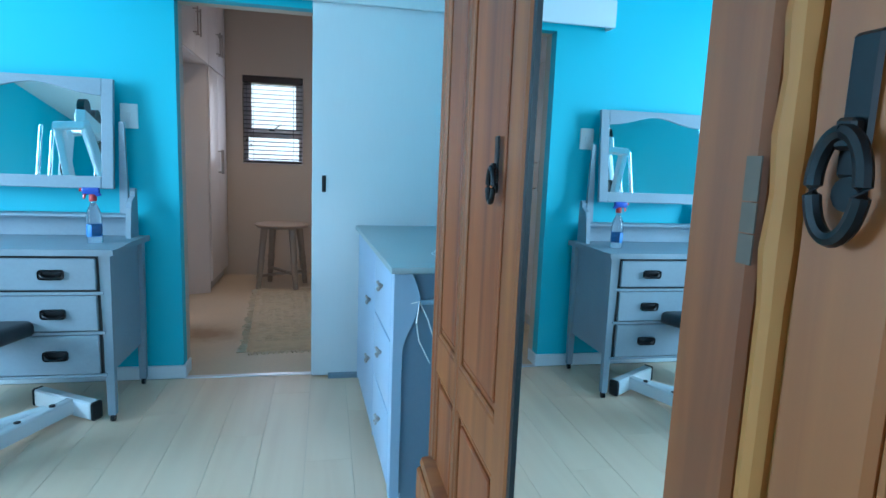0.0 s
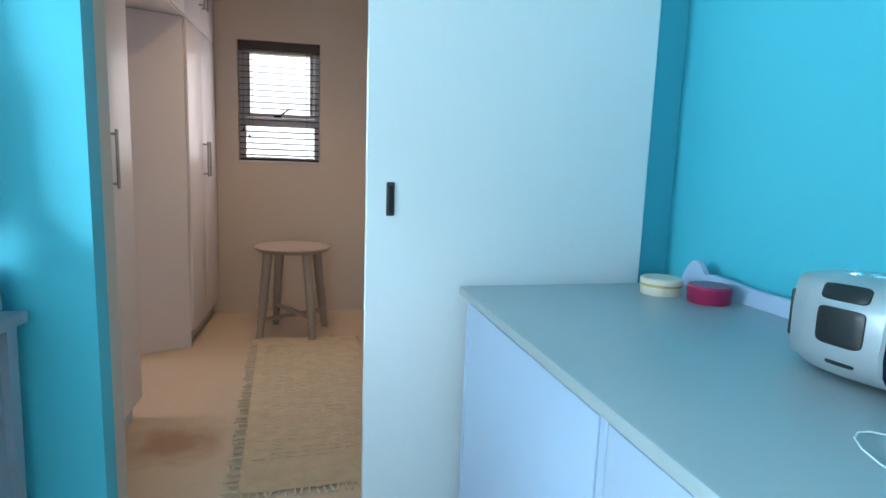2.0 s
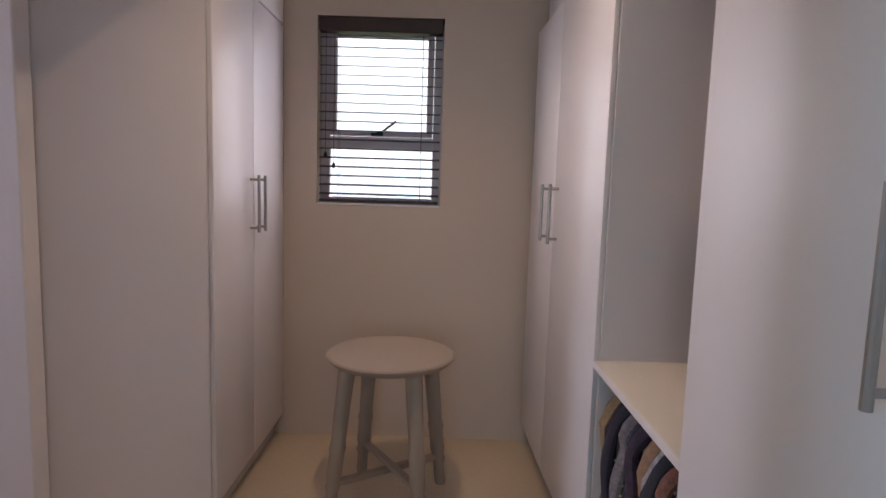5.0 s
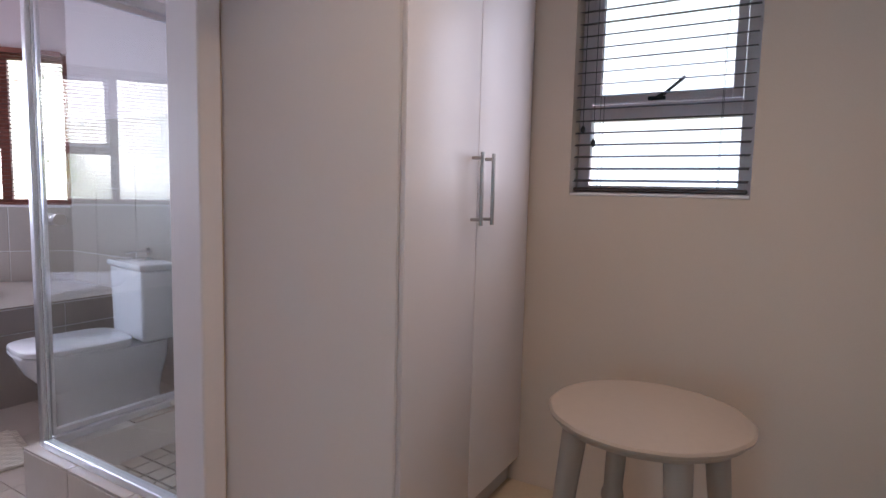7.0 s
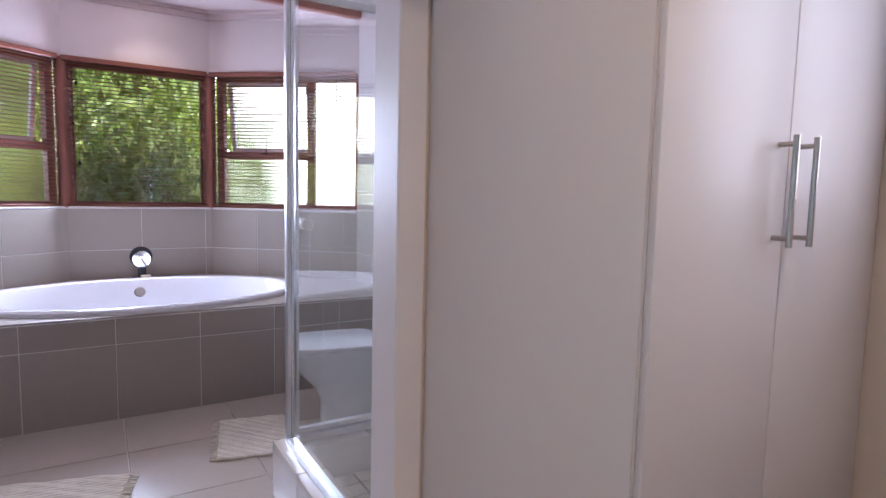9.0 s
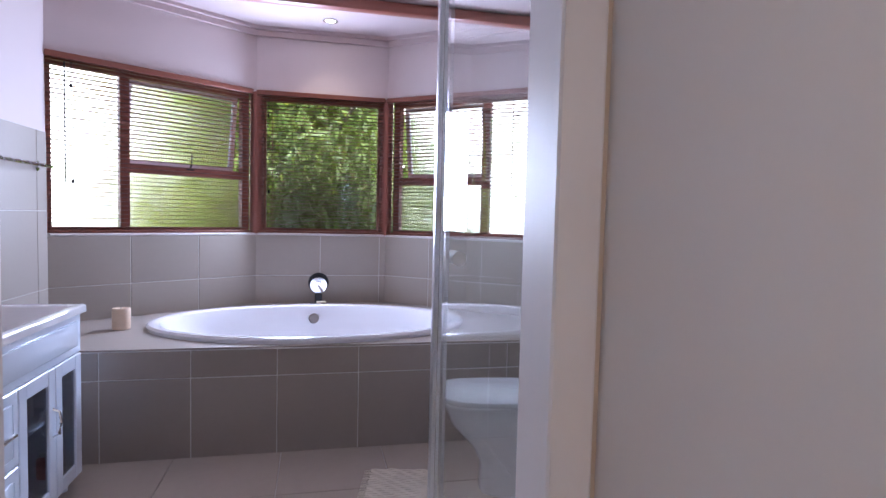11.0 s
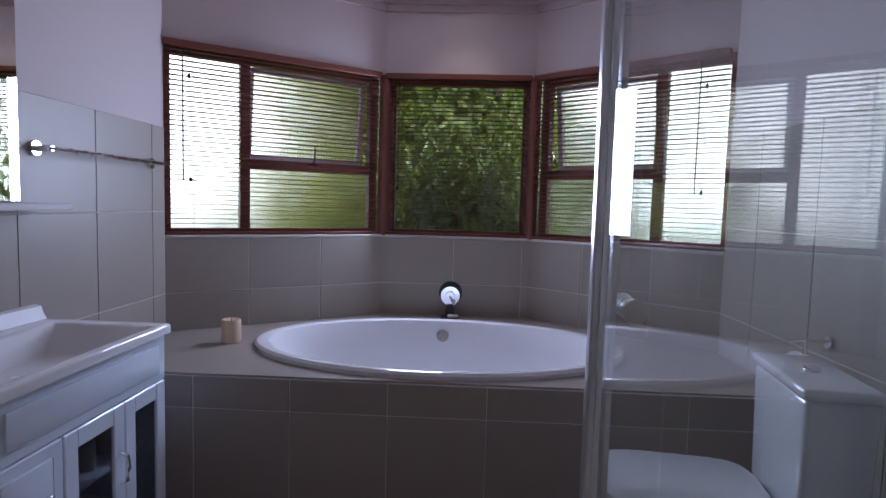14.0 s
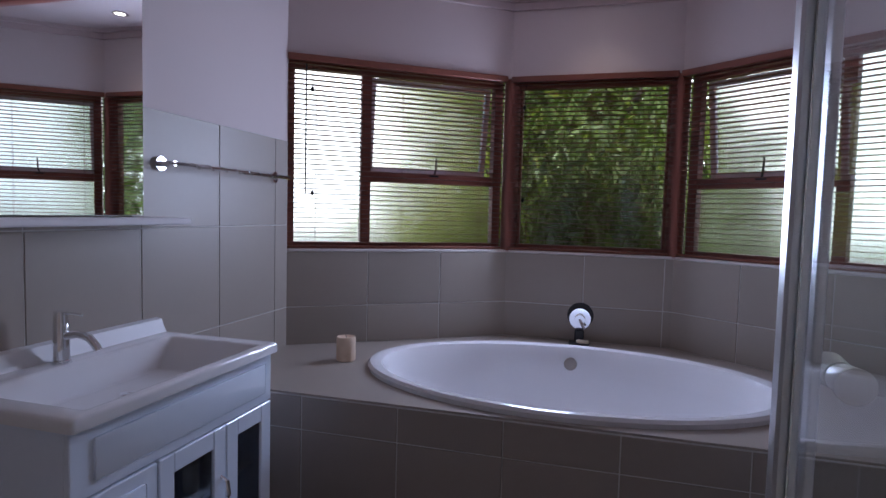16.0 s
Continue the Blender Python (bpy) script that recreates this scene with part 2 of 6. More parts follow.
def prism(bm, pts, z0, z1):
    """An upright prism over a plan outline."""
    lo = [bm.verts.new((x, y, z0)) for x, y in pts]
    hi = [bm.verts.new((x, y, z1)) for x, y in pts]
    bm.faces.new(lo[::-1])
    bm.faces.new(hi)
    for k in range(len(pts)):
        j = (k + 1) % len(pts)
        bm.faces.new((lo[k], lo[j], hi[j], hi[k]))
    bmesh.ops.recalc_face_normals(bm, faces=bm.faces)
    return bm


def tube(bm, pts, r, n=8):
    """A round bar along points."""
    pts = [Vector(p) for p in pts]
    rings = []
    for k, p in enumerate(pts):
        d = (pts[min(k + 1, len(pts) - 1)] - pts[max(k - 1, 0)]).normalized()
        q = d.to_track_quat("Z", "Y")
        rings.append([bm.verts.new(p + q @ Vector((r * math.cos(2 * math.pi * a / n), r * math.sin(2 * math.pi * a / n), 0))) for a in range(n)])
    for a, b in zip(rings, rings[1:]):
        for k in range(n):
            bm.faces.new((a[k], a[(k + 1) % n], b[(k + 1) % n], b[k]))
    bm.faces.new(rings[0][::-1])
    bm.faces.new(rings[-1])
    bmesh.ops.recalc_face_normals(bm, faces=bm.faces)
    return bm


def B():
    return bmesh.new()


def smooth_by_angle(me, limit=0.6):
    bm = bmesh.new()
    bm.from_mesh(me)
    for f in bm.faces:
        f.smooth = True
    for e in bm.edges:
        if len(e.link_faces) == 2 and e.calc_face_angle(0) > limit:
            e.smooth = False
    bm.to_mesh(me)
    bm.free()


def part(name, bm, material, parent=None, label="", smooth=True):
    me = bpy.data.meshes.new(name)
    bm.to_mesh(me)
    bm.free()
    if smooth:
        smooth_by_angle(me)
    me.materials.append(material)
    ob = new(name, me)
    if parent is not None:
        ob.parent = parent
    if label:
        ob["label"] = label
    return ob


def thing(name, label, category, x=0, y=0, z=0, rz=0, group="", kind=""):
    ob = new(name)
    ob.empty_display_size = 0.1
    ob.matrix_basis = pose(x, y, z, 0, 0, rz)
    return tagged(ob, label, category, group, kind)


def setting(name, bm, material, label=""):
    return tagged(part(name, bm, material), label or name.replace("_", " "), "", "", "structure")


def bars(name, mesh, places, parent):
    """Alike pieces that share one mesh."""
    for m in places:
        ob = new(name, mesh)
        ob.parent = parent
        ob.matrix_basis = m


def one_mesh(name, bm, material, smooth=True):
    me = bpy.data.meshes.new(name)
    bm.to_mesh(me)
    bm.free()
    if smooth:
        smooth_by_angle(me)
    me.materials.append(material)
    return me


# ---- setting ----
DOOR_Y0, DOOR_Y1 = 3.10, 3.26          # wall between bedroom and closet
BED_X0, BED_X1, BED_Y0 = -3.2, 0.97, -2.3
CL_X0, CL_X1, CL_Y1 = -1.35, 0.98, 6.10
CL_H, BED_H, BA_H = 2.70, 2.75, 2.42
OPEN_X0, OPEN_X1, OPEN_H = -0.66, 0.13, 2.02
BA_Y0, BA_Y1 = 3.22, 6.02
BAY = [(-4.08, 3.22), (-4.775, 4.235), (-4.775, 5.14), (-4.08, 6.02)]
SILL, HEADZ = 1.014, 1.99

b = B()
box(b, BED_X0 - 0.15, OPEN_X0, DOOR_Y0, DOOR_Y1 - 0.08, 0, BED_H)
box(b, OPEN_X1, BED_X1 + 0.15, DOOR_Y0, DOOR_Y1 - 0.08, 0, BED_H)
box(b, OPEN_X0, OPEN_X1, DOOR_Y0, DOOR_Y1 - 0.08, OPEN_H, BED_H)
setting("wall_north_bedroom", b, CYAN, "cyan painted bedroom wall round the closet doorway")
b = B()
box(b, CL_X0 - 0.1, OPEN_X0, DOOR_Y1 - 0.08, DOOR_Y1, 0, BED_H)
box(b, OPEN_X1, CL_X1 + 0.15, DOOR_Y1 - 0.08, DOOR_Y1, 0, BED_H)
box(b, OPEN_X0, OPEN_X1, DOOR_Y1 - 0.08, DOOR_Y1, OPEN_H, BED_H)
setting("wall_south_closet", b, CREAM, "cream painted inner face of the doorway wall")
b = B()
box(b, BED_X1, BED_X1 + 0.15, BED_Y0 - 0.15, DOOR_Y0, 0, BED_H)
setting("wall_east_bedroom", b, CYAN, "bright cyan painted bedroom wall")
b = B()
wx0, wx1, wz0, wz1 = -2.3, 0.3, 0.75, 2.3
box(b, BED_X0 - 0.15, wx0, BED_Y0 - 0.15, BED_Y0, 0, BED_H)
box(b, wx1, BED_X1, BED_Y0 - 0.15, BED_Y0, 0, BED_H)
box(b, wx0, wx1, BED_Y0 - 0.15, BED_Y0, 0, wz0)
box(b, wx0, wx1, BED_Y0 - 0.15, BED_Y0, wz1, BED_H)
setting("wall_south_bedroom", b, CYAN, "cyan painted bedroom wall with a wide window")
b = B()
sy0, sy1 = 0.8, 2.0
box(b, BED_X0 - 0.15, BED_X0, BED_Y0, sy0, 0, BED_H)
box(b, BED_X0 - 0.15, BED_X0, sy1, DOOR_Y0, 0, BED_H)
box(b, BED_X0 - 0.15, BED_X0, sy0, sy1, 0, 0.75)
box(b, BED_X0 - 0.15, BED_X0, sy0, sy1, 2.25, BED_H)
setting("wall_west_bedroom", b, CYAN, "cyan painted bedroom wall with a window")
setting("ceiling_bedroom", box(B(), BED_X0 - 0.15, BED_X1 + 0.15, BED_Y0 - 0.15, DOOR_Y1, BED_H, BED_H + 0.1), CEIL, "white bedroom ceiling")
floor_bed = setting("floor_bedroom", box(B(), BED_X0, BED_X1, BED_Y0, DOOR_Y0 + 0.02, -0.1, -0.006), mat("tan_board_joint", (0.48, 0.33, 0.22), 0.7), "pale maple laminate floor of the bedroom")
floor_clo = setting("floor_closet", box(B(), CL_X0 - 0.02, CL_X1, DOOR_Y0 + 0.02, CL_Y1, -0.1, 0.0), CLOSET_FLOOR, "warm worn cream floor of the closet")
b = B()
box(b, OPEN_X0, OPEN_X1, DOOR_Y0 - 0.015, DOOR_Y0 + 0.02, -0.004, 0.006, 0.002)
setting("threshold", b, ALU, "silver metal threshold strip in the doorway")
# skirtings of the bedroom
b = B()
box(b, BED_X0, OPEN_X0 + 0.012, DOOR_Y0 - 0.014, DOOR_Y0, 0, 0.075, 0.003)
box(b, OPEN_X0, OPEN_X0 + 0.012, DOOR_Y0, DOOR_Y0 + 0.13, 0, 0.075, 0.003)
setting("baseboard", b, WHITE_DOOR, "low white skirting board")

# closet
b = B()
cwx0, cwx1, cwz0, cwz1 = -0.735, -0.135, 1.165, 2.055
box(b, CL_X0 - 0.1, cwx0, CL_Y1, CL_Y1 + 0.18, 0, CL_H)
box(b, cwx1, CL_X1 + 0.15, CL_Y1, CL_Y1 + 0.18, 0, CL_H)
box(b, cwx0, cwx1, CL_Y1, CL_Y1 + 0.18, 0, cwz0)
box(b, cwx0, cwx1, CL_Y1, CL_Y1 + 0.18, cwz1, CL_H)
setting("wall_north_closet", b, CREAM, "cream painted closet wall with a small window")
b = B()
box(b, CL_X1, CL_X1 + 0.15, DOOR_Y1, CL_Y1, 0, CL_H)
setting("wall_east_closet", b, CREAM, "cream painted closet wall behind the cupboards")
DW_Y0, DW_Y1 = 4.205, 4.98
b = B()
box(b, CL_X0 - 0.10, CL_X0, DOOR_Y1, DW_Y0, 0, CL_H)
box(b, CL_X0 - 0.10, CL_X0, DW_Y1, CL_Y1, 0, CL_H)
box(b, CL_X0 - 0.10, CL_X0, DW_Y0, DW_Y1, 2.1, CL_H)
setting("wall_between_closet_and_bathroom", b, CREAM, "cream wall with a doorway to the bathroom")
b = B()
box(b, CL_X0 - 0.115, CL_X0 + 0.012, DW_Y1 - 0.02, DW_Y1 + 0.0, 0, 2.1, 0.004)
box(b, CL_X0 - 0.115, CL_X0 + 0.012, DW_Y0, DW_Y0 + 0.02, 0, 2.1, 0.004)
box(b, CL_X0 + 0.0, CL_X0 + 0.014, DW_Y1 - 0.02, DW_Y1 + 0.05, 0, 2.0, 0.004)
setting("door_frame", b, MELAMINE, "white painted frame of the bathroom doorway")
b = B()
prism(b, [(CL_X0 + 0.0005, DW_Y1 + 0.062), (CL_X0 + 0.012, DW_Y1 + 0.062), (-0.9145, 5.2445), (-0.9145, 5.2475), (CL_X0 + 0.0005, 5.2475)], 0, 2.0)
setting("filler_board", b, MELAMINE, "white filler board beside the cupboard")
setting("ceiling_closet", box(B(), CL_X0 - 0.1, CL_X1 + 0.15, DOOR_Y1, CL_Y1 + 0.18, CL_H, CL_H + 0.1), CEIL, "white closet ceiling")

# bathroom shell
def plan_wall(bm, a, c, thick, z0, z1):
    """A wall between two plan points, thick away from the room, whose middle lies at (-3, 4.6)."""
    ax, ay = a
    cx, cy = c
    nx, ny = cy - ay, -(cx - ax)
    ln = math.hypot(nx, ny)
    nx, ny = nx / ln * thick, ny / ln * thick
    if (ax + nx + 3) ** 2 + (ay + ny - 4.6) ** 2 < (ax - nx + 3) ** 2 + (ay - ny - 4.6) ** 2:
        nx, ny = -nx, -ny
    prism(bm, [a, c, (cx + nx, cy + ny), (ax + nx, ay + ny)], z0, z1)


b = B()
box(b, BED_X0 - 0.15, CL_X0 - 0.1, DOOR_Y1 - 0.079, BA_Y0, 0, 2.7)
box(b, -4.085, BED_X0 - 0.15, BA_Y0 - 0.15, BA_Y0, 0, 2.7)
setting("wall_south_bathroom", b, WHITE_WALL, "white bathroom wall above taupe tiles")
b = B()
box(b, -4.085, CL_X0 - 0.1, BA_Y1, BA_Y1 + 0.15, 0, 2.7)
setting("wall_north_bathroom", b, WHITE_WALL, "white bathroom wall behind the toilet")
for n in range(3):
    b = B()
    plan_wall(b, BAY[n], BAY[n + 1], 0.15, 0, SILL)
    plan_wall(b, BAY[n], BAY[n + 1], 0.15, HEADZ, 2.7)
    setting("wall_bay_%d" % (n + 1), b, WHITE_WALL, "white bay wall under and over the window")
b = B()
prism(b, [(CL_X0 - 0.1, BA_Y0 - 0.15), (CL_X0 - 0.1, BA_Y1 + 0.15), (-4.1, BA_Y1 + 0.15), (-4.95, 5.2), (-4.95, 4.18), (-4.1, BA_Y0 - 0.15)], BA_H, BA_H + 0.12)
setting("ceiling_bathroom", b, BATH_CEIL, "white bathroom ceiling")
floor_bath = setting("floor_bathroom", box(B(), -3.6, CL_X0 - 0.02, BA_Y0, BA_Y1, -0.1, -0.004), GROUT, "pale stone tiled bathroom floor")
# outer slab that closes the ground under the house
ground = setting("ground", box(B(), -60, 60, -60, 60, -0.4, -0.12), mat("garden_soil_and_grass", (0.10, 0.12, 0.05), 0.95, vary=0.4, scale=0.8, fine=20, bump=0.6), "garden ground around the house")

# ---- tiles and boards ----
BOXES = {}


def piece_mesh(name, w, d, h, material, bevel=0.0015):
    """A small bevelled block that starts at its corner, shared by all pieces of that size."""
    key = (name, round(w, 3), round(d, 3), round(h, 4), material.name)
    if key not in BOXES:
        BOXES[key] = one_mesh(name, box(B(), 0, w, 0, d, 0, h, bevel), material, smooth=False)
    return BOXES[key]


def cuts(first, step, end):
    out, x = [0.0], first
    while x < end - 0.02:
        if x > 0.02:
            out.append(x)
        x += step
    return out + [end]


def tile_wall(parent, a, c, zs, first, step, material, out=0.008, skip=None):
    """Upright tiles on the face from a to c, whose room side lies to the right of the way from c to a."""
    ln = math.hypot(c[0] - a[0], c[1] - a[1])
    ang = math.degrees(math.atan2(c[1] - a[1], c[0] - a[0]))
    m = pose(a[0], a[1], 0, 0, 0, ang)
    ss = cuts(first, step, ln)
    for s0, s1 in zip(ss, ss[1:]):
        for z0, z1 in zip(zs, zs[1:]):
            if skip and skip(s0, s1, z0, z1):
                continue
            g = 0.0022
            ob = new("tile", piece_mesh("tile", s1 - s0 - 2 * g, out, z1 - z0 - 2 * g, material))
            ob.parent = parent
            ob.matrix_basis = m @ pose(s0 + g, -out - 0.001, z0 + g)


def flat_tiles(parent, x0, x1, y0, y1, z, fx, fy, sx, sy, material, name="tile", thick=0.008, gap=0.002, keep=None):
    xs, ys = cuts(fx, sx, x1 - x0), cuts(fy, sy, y1 - y0)
    for a0, a1 in zip(xs, xs[1:]):
        for b0, b1 in zip(ys, ys[1:]):
            if keep and not keep(x0 + a0, x0 + a1, y0 + b0, y0 + b1):
                continue
            ob = new(name, piece_mesh(name, a1 - a0 - 2 * gap, b1 - b0 - 2 * gap, thick, material, 0.001))
            ob.parent = parent
            ob.matrix_basis = pose(x0 + a0 + gap, y0 + b0 + gap, z)


# ---- bedroom things ----
def bar_handle(parent, x, y, z0, z1, nx):
    """A steel bar handle on two short posts, standing off a face whose outward side is nx."""
    b = B()
    cyl(b, (x + nx * 0.035, y, z0 - 0.018), (x + nx * 0.035, y, z1 + 0.018), 0.0065, n=10)
    for z in (z0, z1):
        cyl(b, (x, y, z), (x + nx * 0.035, y, z), 0.0055, n=8)
    return part("handle", b, STEEL, parent, "brushed steel bar handle")


def framed_panel(bm, x, y0, y1, z0, z1, nx, edge=0.012):
    box(bm, min(x, x + nx * 0.012), max(x, x + nx * 0.012), y0, y1, z0, z1, edge * 0.6)


def armoire():
    X, Y0, Y1, H = 0.367, -0.47, 1.194, 2.12
    t = thing("armoire", "honey-coloured pine armoire with a mirrored middle door", "wardrobe", 0.66, 0.36, 0)
    o = (-0.66, -0.36, 0)

    def bx(b, *d, **k):
        return box(b, d[0] + o[0], d[1] + o[0], d[2] + o[1], d[3] + o[1], d[4], d[5], **k)

    def add(name, b, m, parent=t, label=""):
        return part(name, b, m, parent, label)
    b = B()
    bx(b, X + 0.03, 0.955, Y0 + 0.02, Y0 + 0.045, 0.1, H - 0.06)
    add("side_panel", b, OREGON)
    b = B()
    bx(b, X + 0.03, 0.955, Y1 - 0.045, Y1 - 0.02, 0.1, H - 0.06)
    add("side_panel", b, OREGON)
    add("back", bx(B(), 0.935, 0.955, Y0 + 0.045, Y1 - 0.045, 0.1, H - 0.06), OREGON_PANEL)
    b = B()
    bx(b, X - 0.034, 0.955, Y0 - 0.015, Y1 - 0.045, 0, 0.48, bevel=0.006)
    bx(b, X - 0.028, 0.955, Y0 - 0.01, Y1 - 0.05, 0.48, 0.51, bevel=0.012, seg=2)
    add("plinth", b, OREGON)
    b = B()
    bx(b, X - 0.03, 0.955, Y0 - 0.02, Y1 + 0.03, H - 0.06, H - 0.02, bevel=0.008, seg=2)
    bx(b, X - 0.06, 0.955, Y0 - 0.05, Y1 + 0.06, H - 0.02, H + 0.03, bevel=0.01, seg=2)
    add("cornice", b, OREGON)
    # rounded corner post
    for y in (Y1 - 0.022, Y0 + 0.022):
        b = B()
        cyl(b, (X + 0.022 + o[0], y + o[1], 0.15), (X + 0.022 + o[0], y + o[1], H - 0.06), 0.022, n=16)
        for z in (0.32, 0.36, 1.9, 1.94):
            lathe(b, [(0.022, -0.012), (0.027, 0), (0.022, 0.012)], 14, (X + 0.022 + o[0], y + o[1], z))
        add("corner_post", b, OREGON)

    def door(y0, y1, panels, handle_y, low_split, hz=1.265):
        d = (X, X + 0.026)
        dr = add("door", bx(B(), X + 0.0265, X + 0.032, y0, y1, 0.16, H - 0.07), OREGON)
        st = [(y0, panels[0][0])] + [(panels[k][1], panels[k + 1][0]) for k in range(len(panels) - 1)] + [(panels[-1][1], y1)]
        for a, c in st:
            add("stile", bx(B(), *d, a, c, 0.16, H - 0.07, bevel=0.004), OREGON, dr)
        for a, c in panels:
            for z0, z1 in ((0.16, 0.24), (low_split, low_split + 0.09), (H - 0.16, H - 0.07)):
                add("rail", bx(B(), d[0] + 0.0015, d[1], a - 0.002, c + 0.002, z0, z1, bevel=0.003), OREGON, dr)
        for a, c in panels:
            for z0, z1 in ((0.24, low_split), (low_split + 0.09, H - 0.16)):
                b = B()
                bx(b, X + 0.010, X + 0.020, a, c, z0, z1)
                bx(b, X + 0.005, X + 0.012, a + 0.022, c - 0.022, z0 + 0.022, z1 - 0.022, bevel=0.006)
                add("panel", b, OREGON_PANEL, dr)
                b = B()
                for q0, q1, w0, w1 in ((a, a + 0.009, z0, z1), (c - 0.009, c, z0, z1), (a + 0.009, c - 0.009, z0, z0 + 0.009), (a + 0.009, c - 0.009, z1 - 0.009, z1)):
                    bx(b, X + 0.003, X + 0.013, q0, q1, w0, w1, bevel=0.003)
                add("bead_moulding", b, OREGON, dr)
        b = B()
        hy = handle_y + o[1]
        hx = X + o[0]
        box(b, hx - 0.004, hx, hy - 0.009, hy + 0.009, hz - 0.062, hz + 0.010, 0.002)
        box(b, hx - 0.011, hx - 0.003, hy - 0.006, hy + 0.006, hz - 0.048, hz - 0.032, 0.002)
        ring = [(hx - 0.010, hy + 0.0145 * math.sin(2 * math.pi * k / 32), hz - 0.066 + 0.027 * math.cos(2 * math.pi * k / 32)) for k in range(32)]
        tube(b, ring + ring[:1], 0.0045, 8)
        cyl(b, (hx, hy, hz - 0.07), (hx - 0.004, hy, hz - 0.07), 0.009, n=14)
        add("ring_pull", b, IRON, dr, "black iron drop ring pull")
        return dr

    door(0.575, 1.150, [(0.645, 0.900), (0.930, 1.120)], 0.690, 0.735)
    door(-0.42, 0.098, [(-0.37, -0.17), (-0.13, 0.035)], 0.066, 0.735, 1.290)
    # mirrored middle door
    b = B()
    bx(b, X, X + 0.026, 0.130, 0.20, 0.16, H - 0.07, bevel=0.005)
    bx(b, X + 0.001, X + 0.026, 0.20, 0.562, 0.16, 0.26, bevel=0.004)
    bx(b, X + 0.001, X + 0.026, 0.20, 0.562, H - 0.17, H - 0.07, bevel=0.004)
    md = add("mirror_door", b, OREGON)
    add("mirror", bx(B(), X + 0.008, X + 0.013, 0.196, 0.562, 0.256, H - 0.166), MIRROR, md, "clear mirror glass")
    # black strip that stands in for the shade beside the mirror
    add("rebate", bx(B(), X + 0.004, X + 0.026, 0.5625, 0.5745, 0.16, H - 0.07), BLACK, md, "black strip standing for the shade in the door gap")
    slips = mat("torn_paper", (0.11, 0.082, 0.065), 0.9, vary=0.15, scale=60)
    for z0, z1 in ((1.212, 1.240), (1.192, 1.211), (1.172, 1.191)):
        add("paper_slip", bx(B(), X - 0.0015, X - 0.0003, 0.1295, 0.1425, z0, z1), slips, md, "small pale paper slip")
    # thin split turning on the frame beside the middle door
    for yy in (0.114,):
        b = B()
        prof = []
        for k in range(52):
            z = 0.3 + k * 0.034
            prof.append((0.013 if k % 13 in (0, 2, 4) else 0.0105, z))
        lathe(b, prof, 10, (X + 0.007 + o[0], yy + o[1], 0))
        bx(b, X + 0.008, X + 0.026, 0.0985, 0.1295, 0.16, H - 0.07)
        add("split_turning", b, TURNED, md)
    return t


def star_knob(parent, x, y, z):
    b = B()
    for k in range(4):
        a = math.pi / 4 + k * math.pi / 2
        tube(b, [(x - 0.004, y, z), (x - 0.016, y + 0.011 * math.cos(a), z + 0.011 * math.sin(a)), (x - 0.02, y + 0.021 * math.cos(a), z + 0.021 * math.sin(a))], 0.0055, 6)
    cyl(b, (x, y, z), (x - 0.014, y, z), 0.006, n=8)
    part("knob", b, STEEL, parent, "small pewter star-shaped knob")


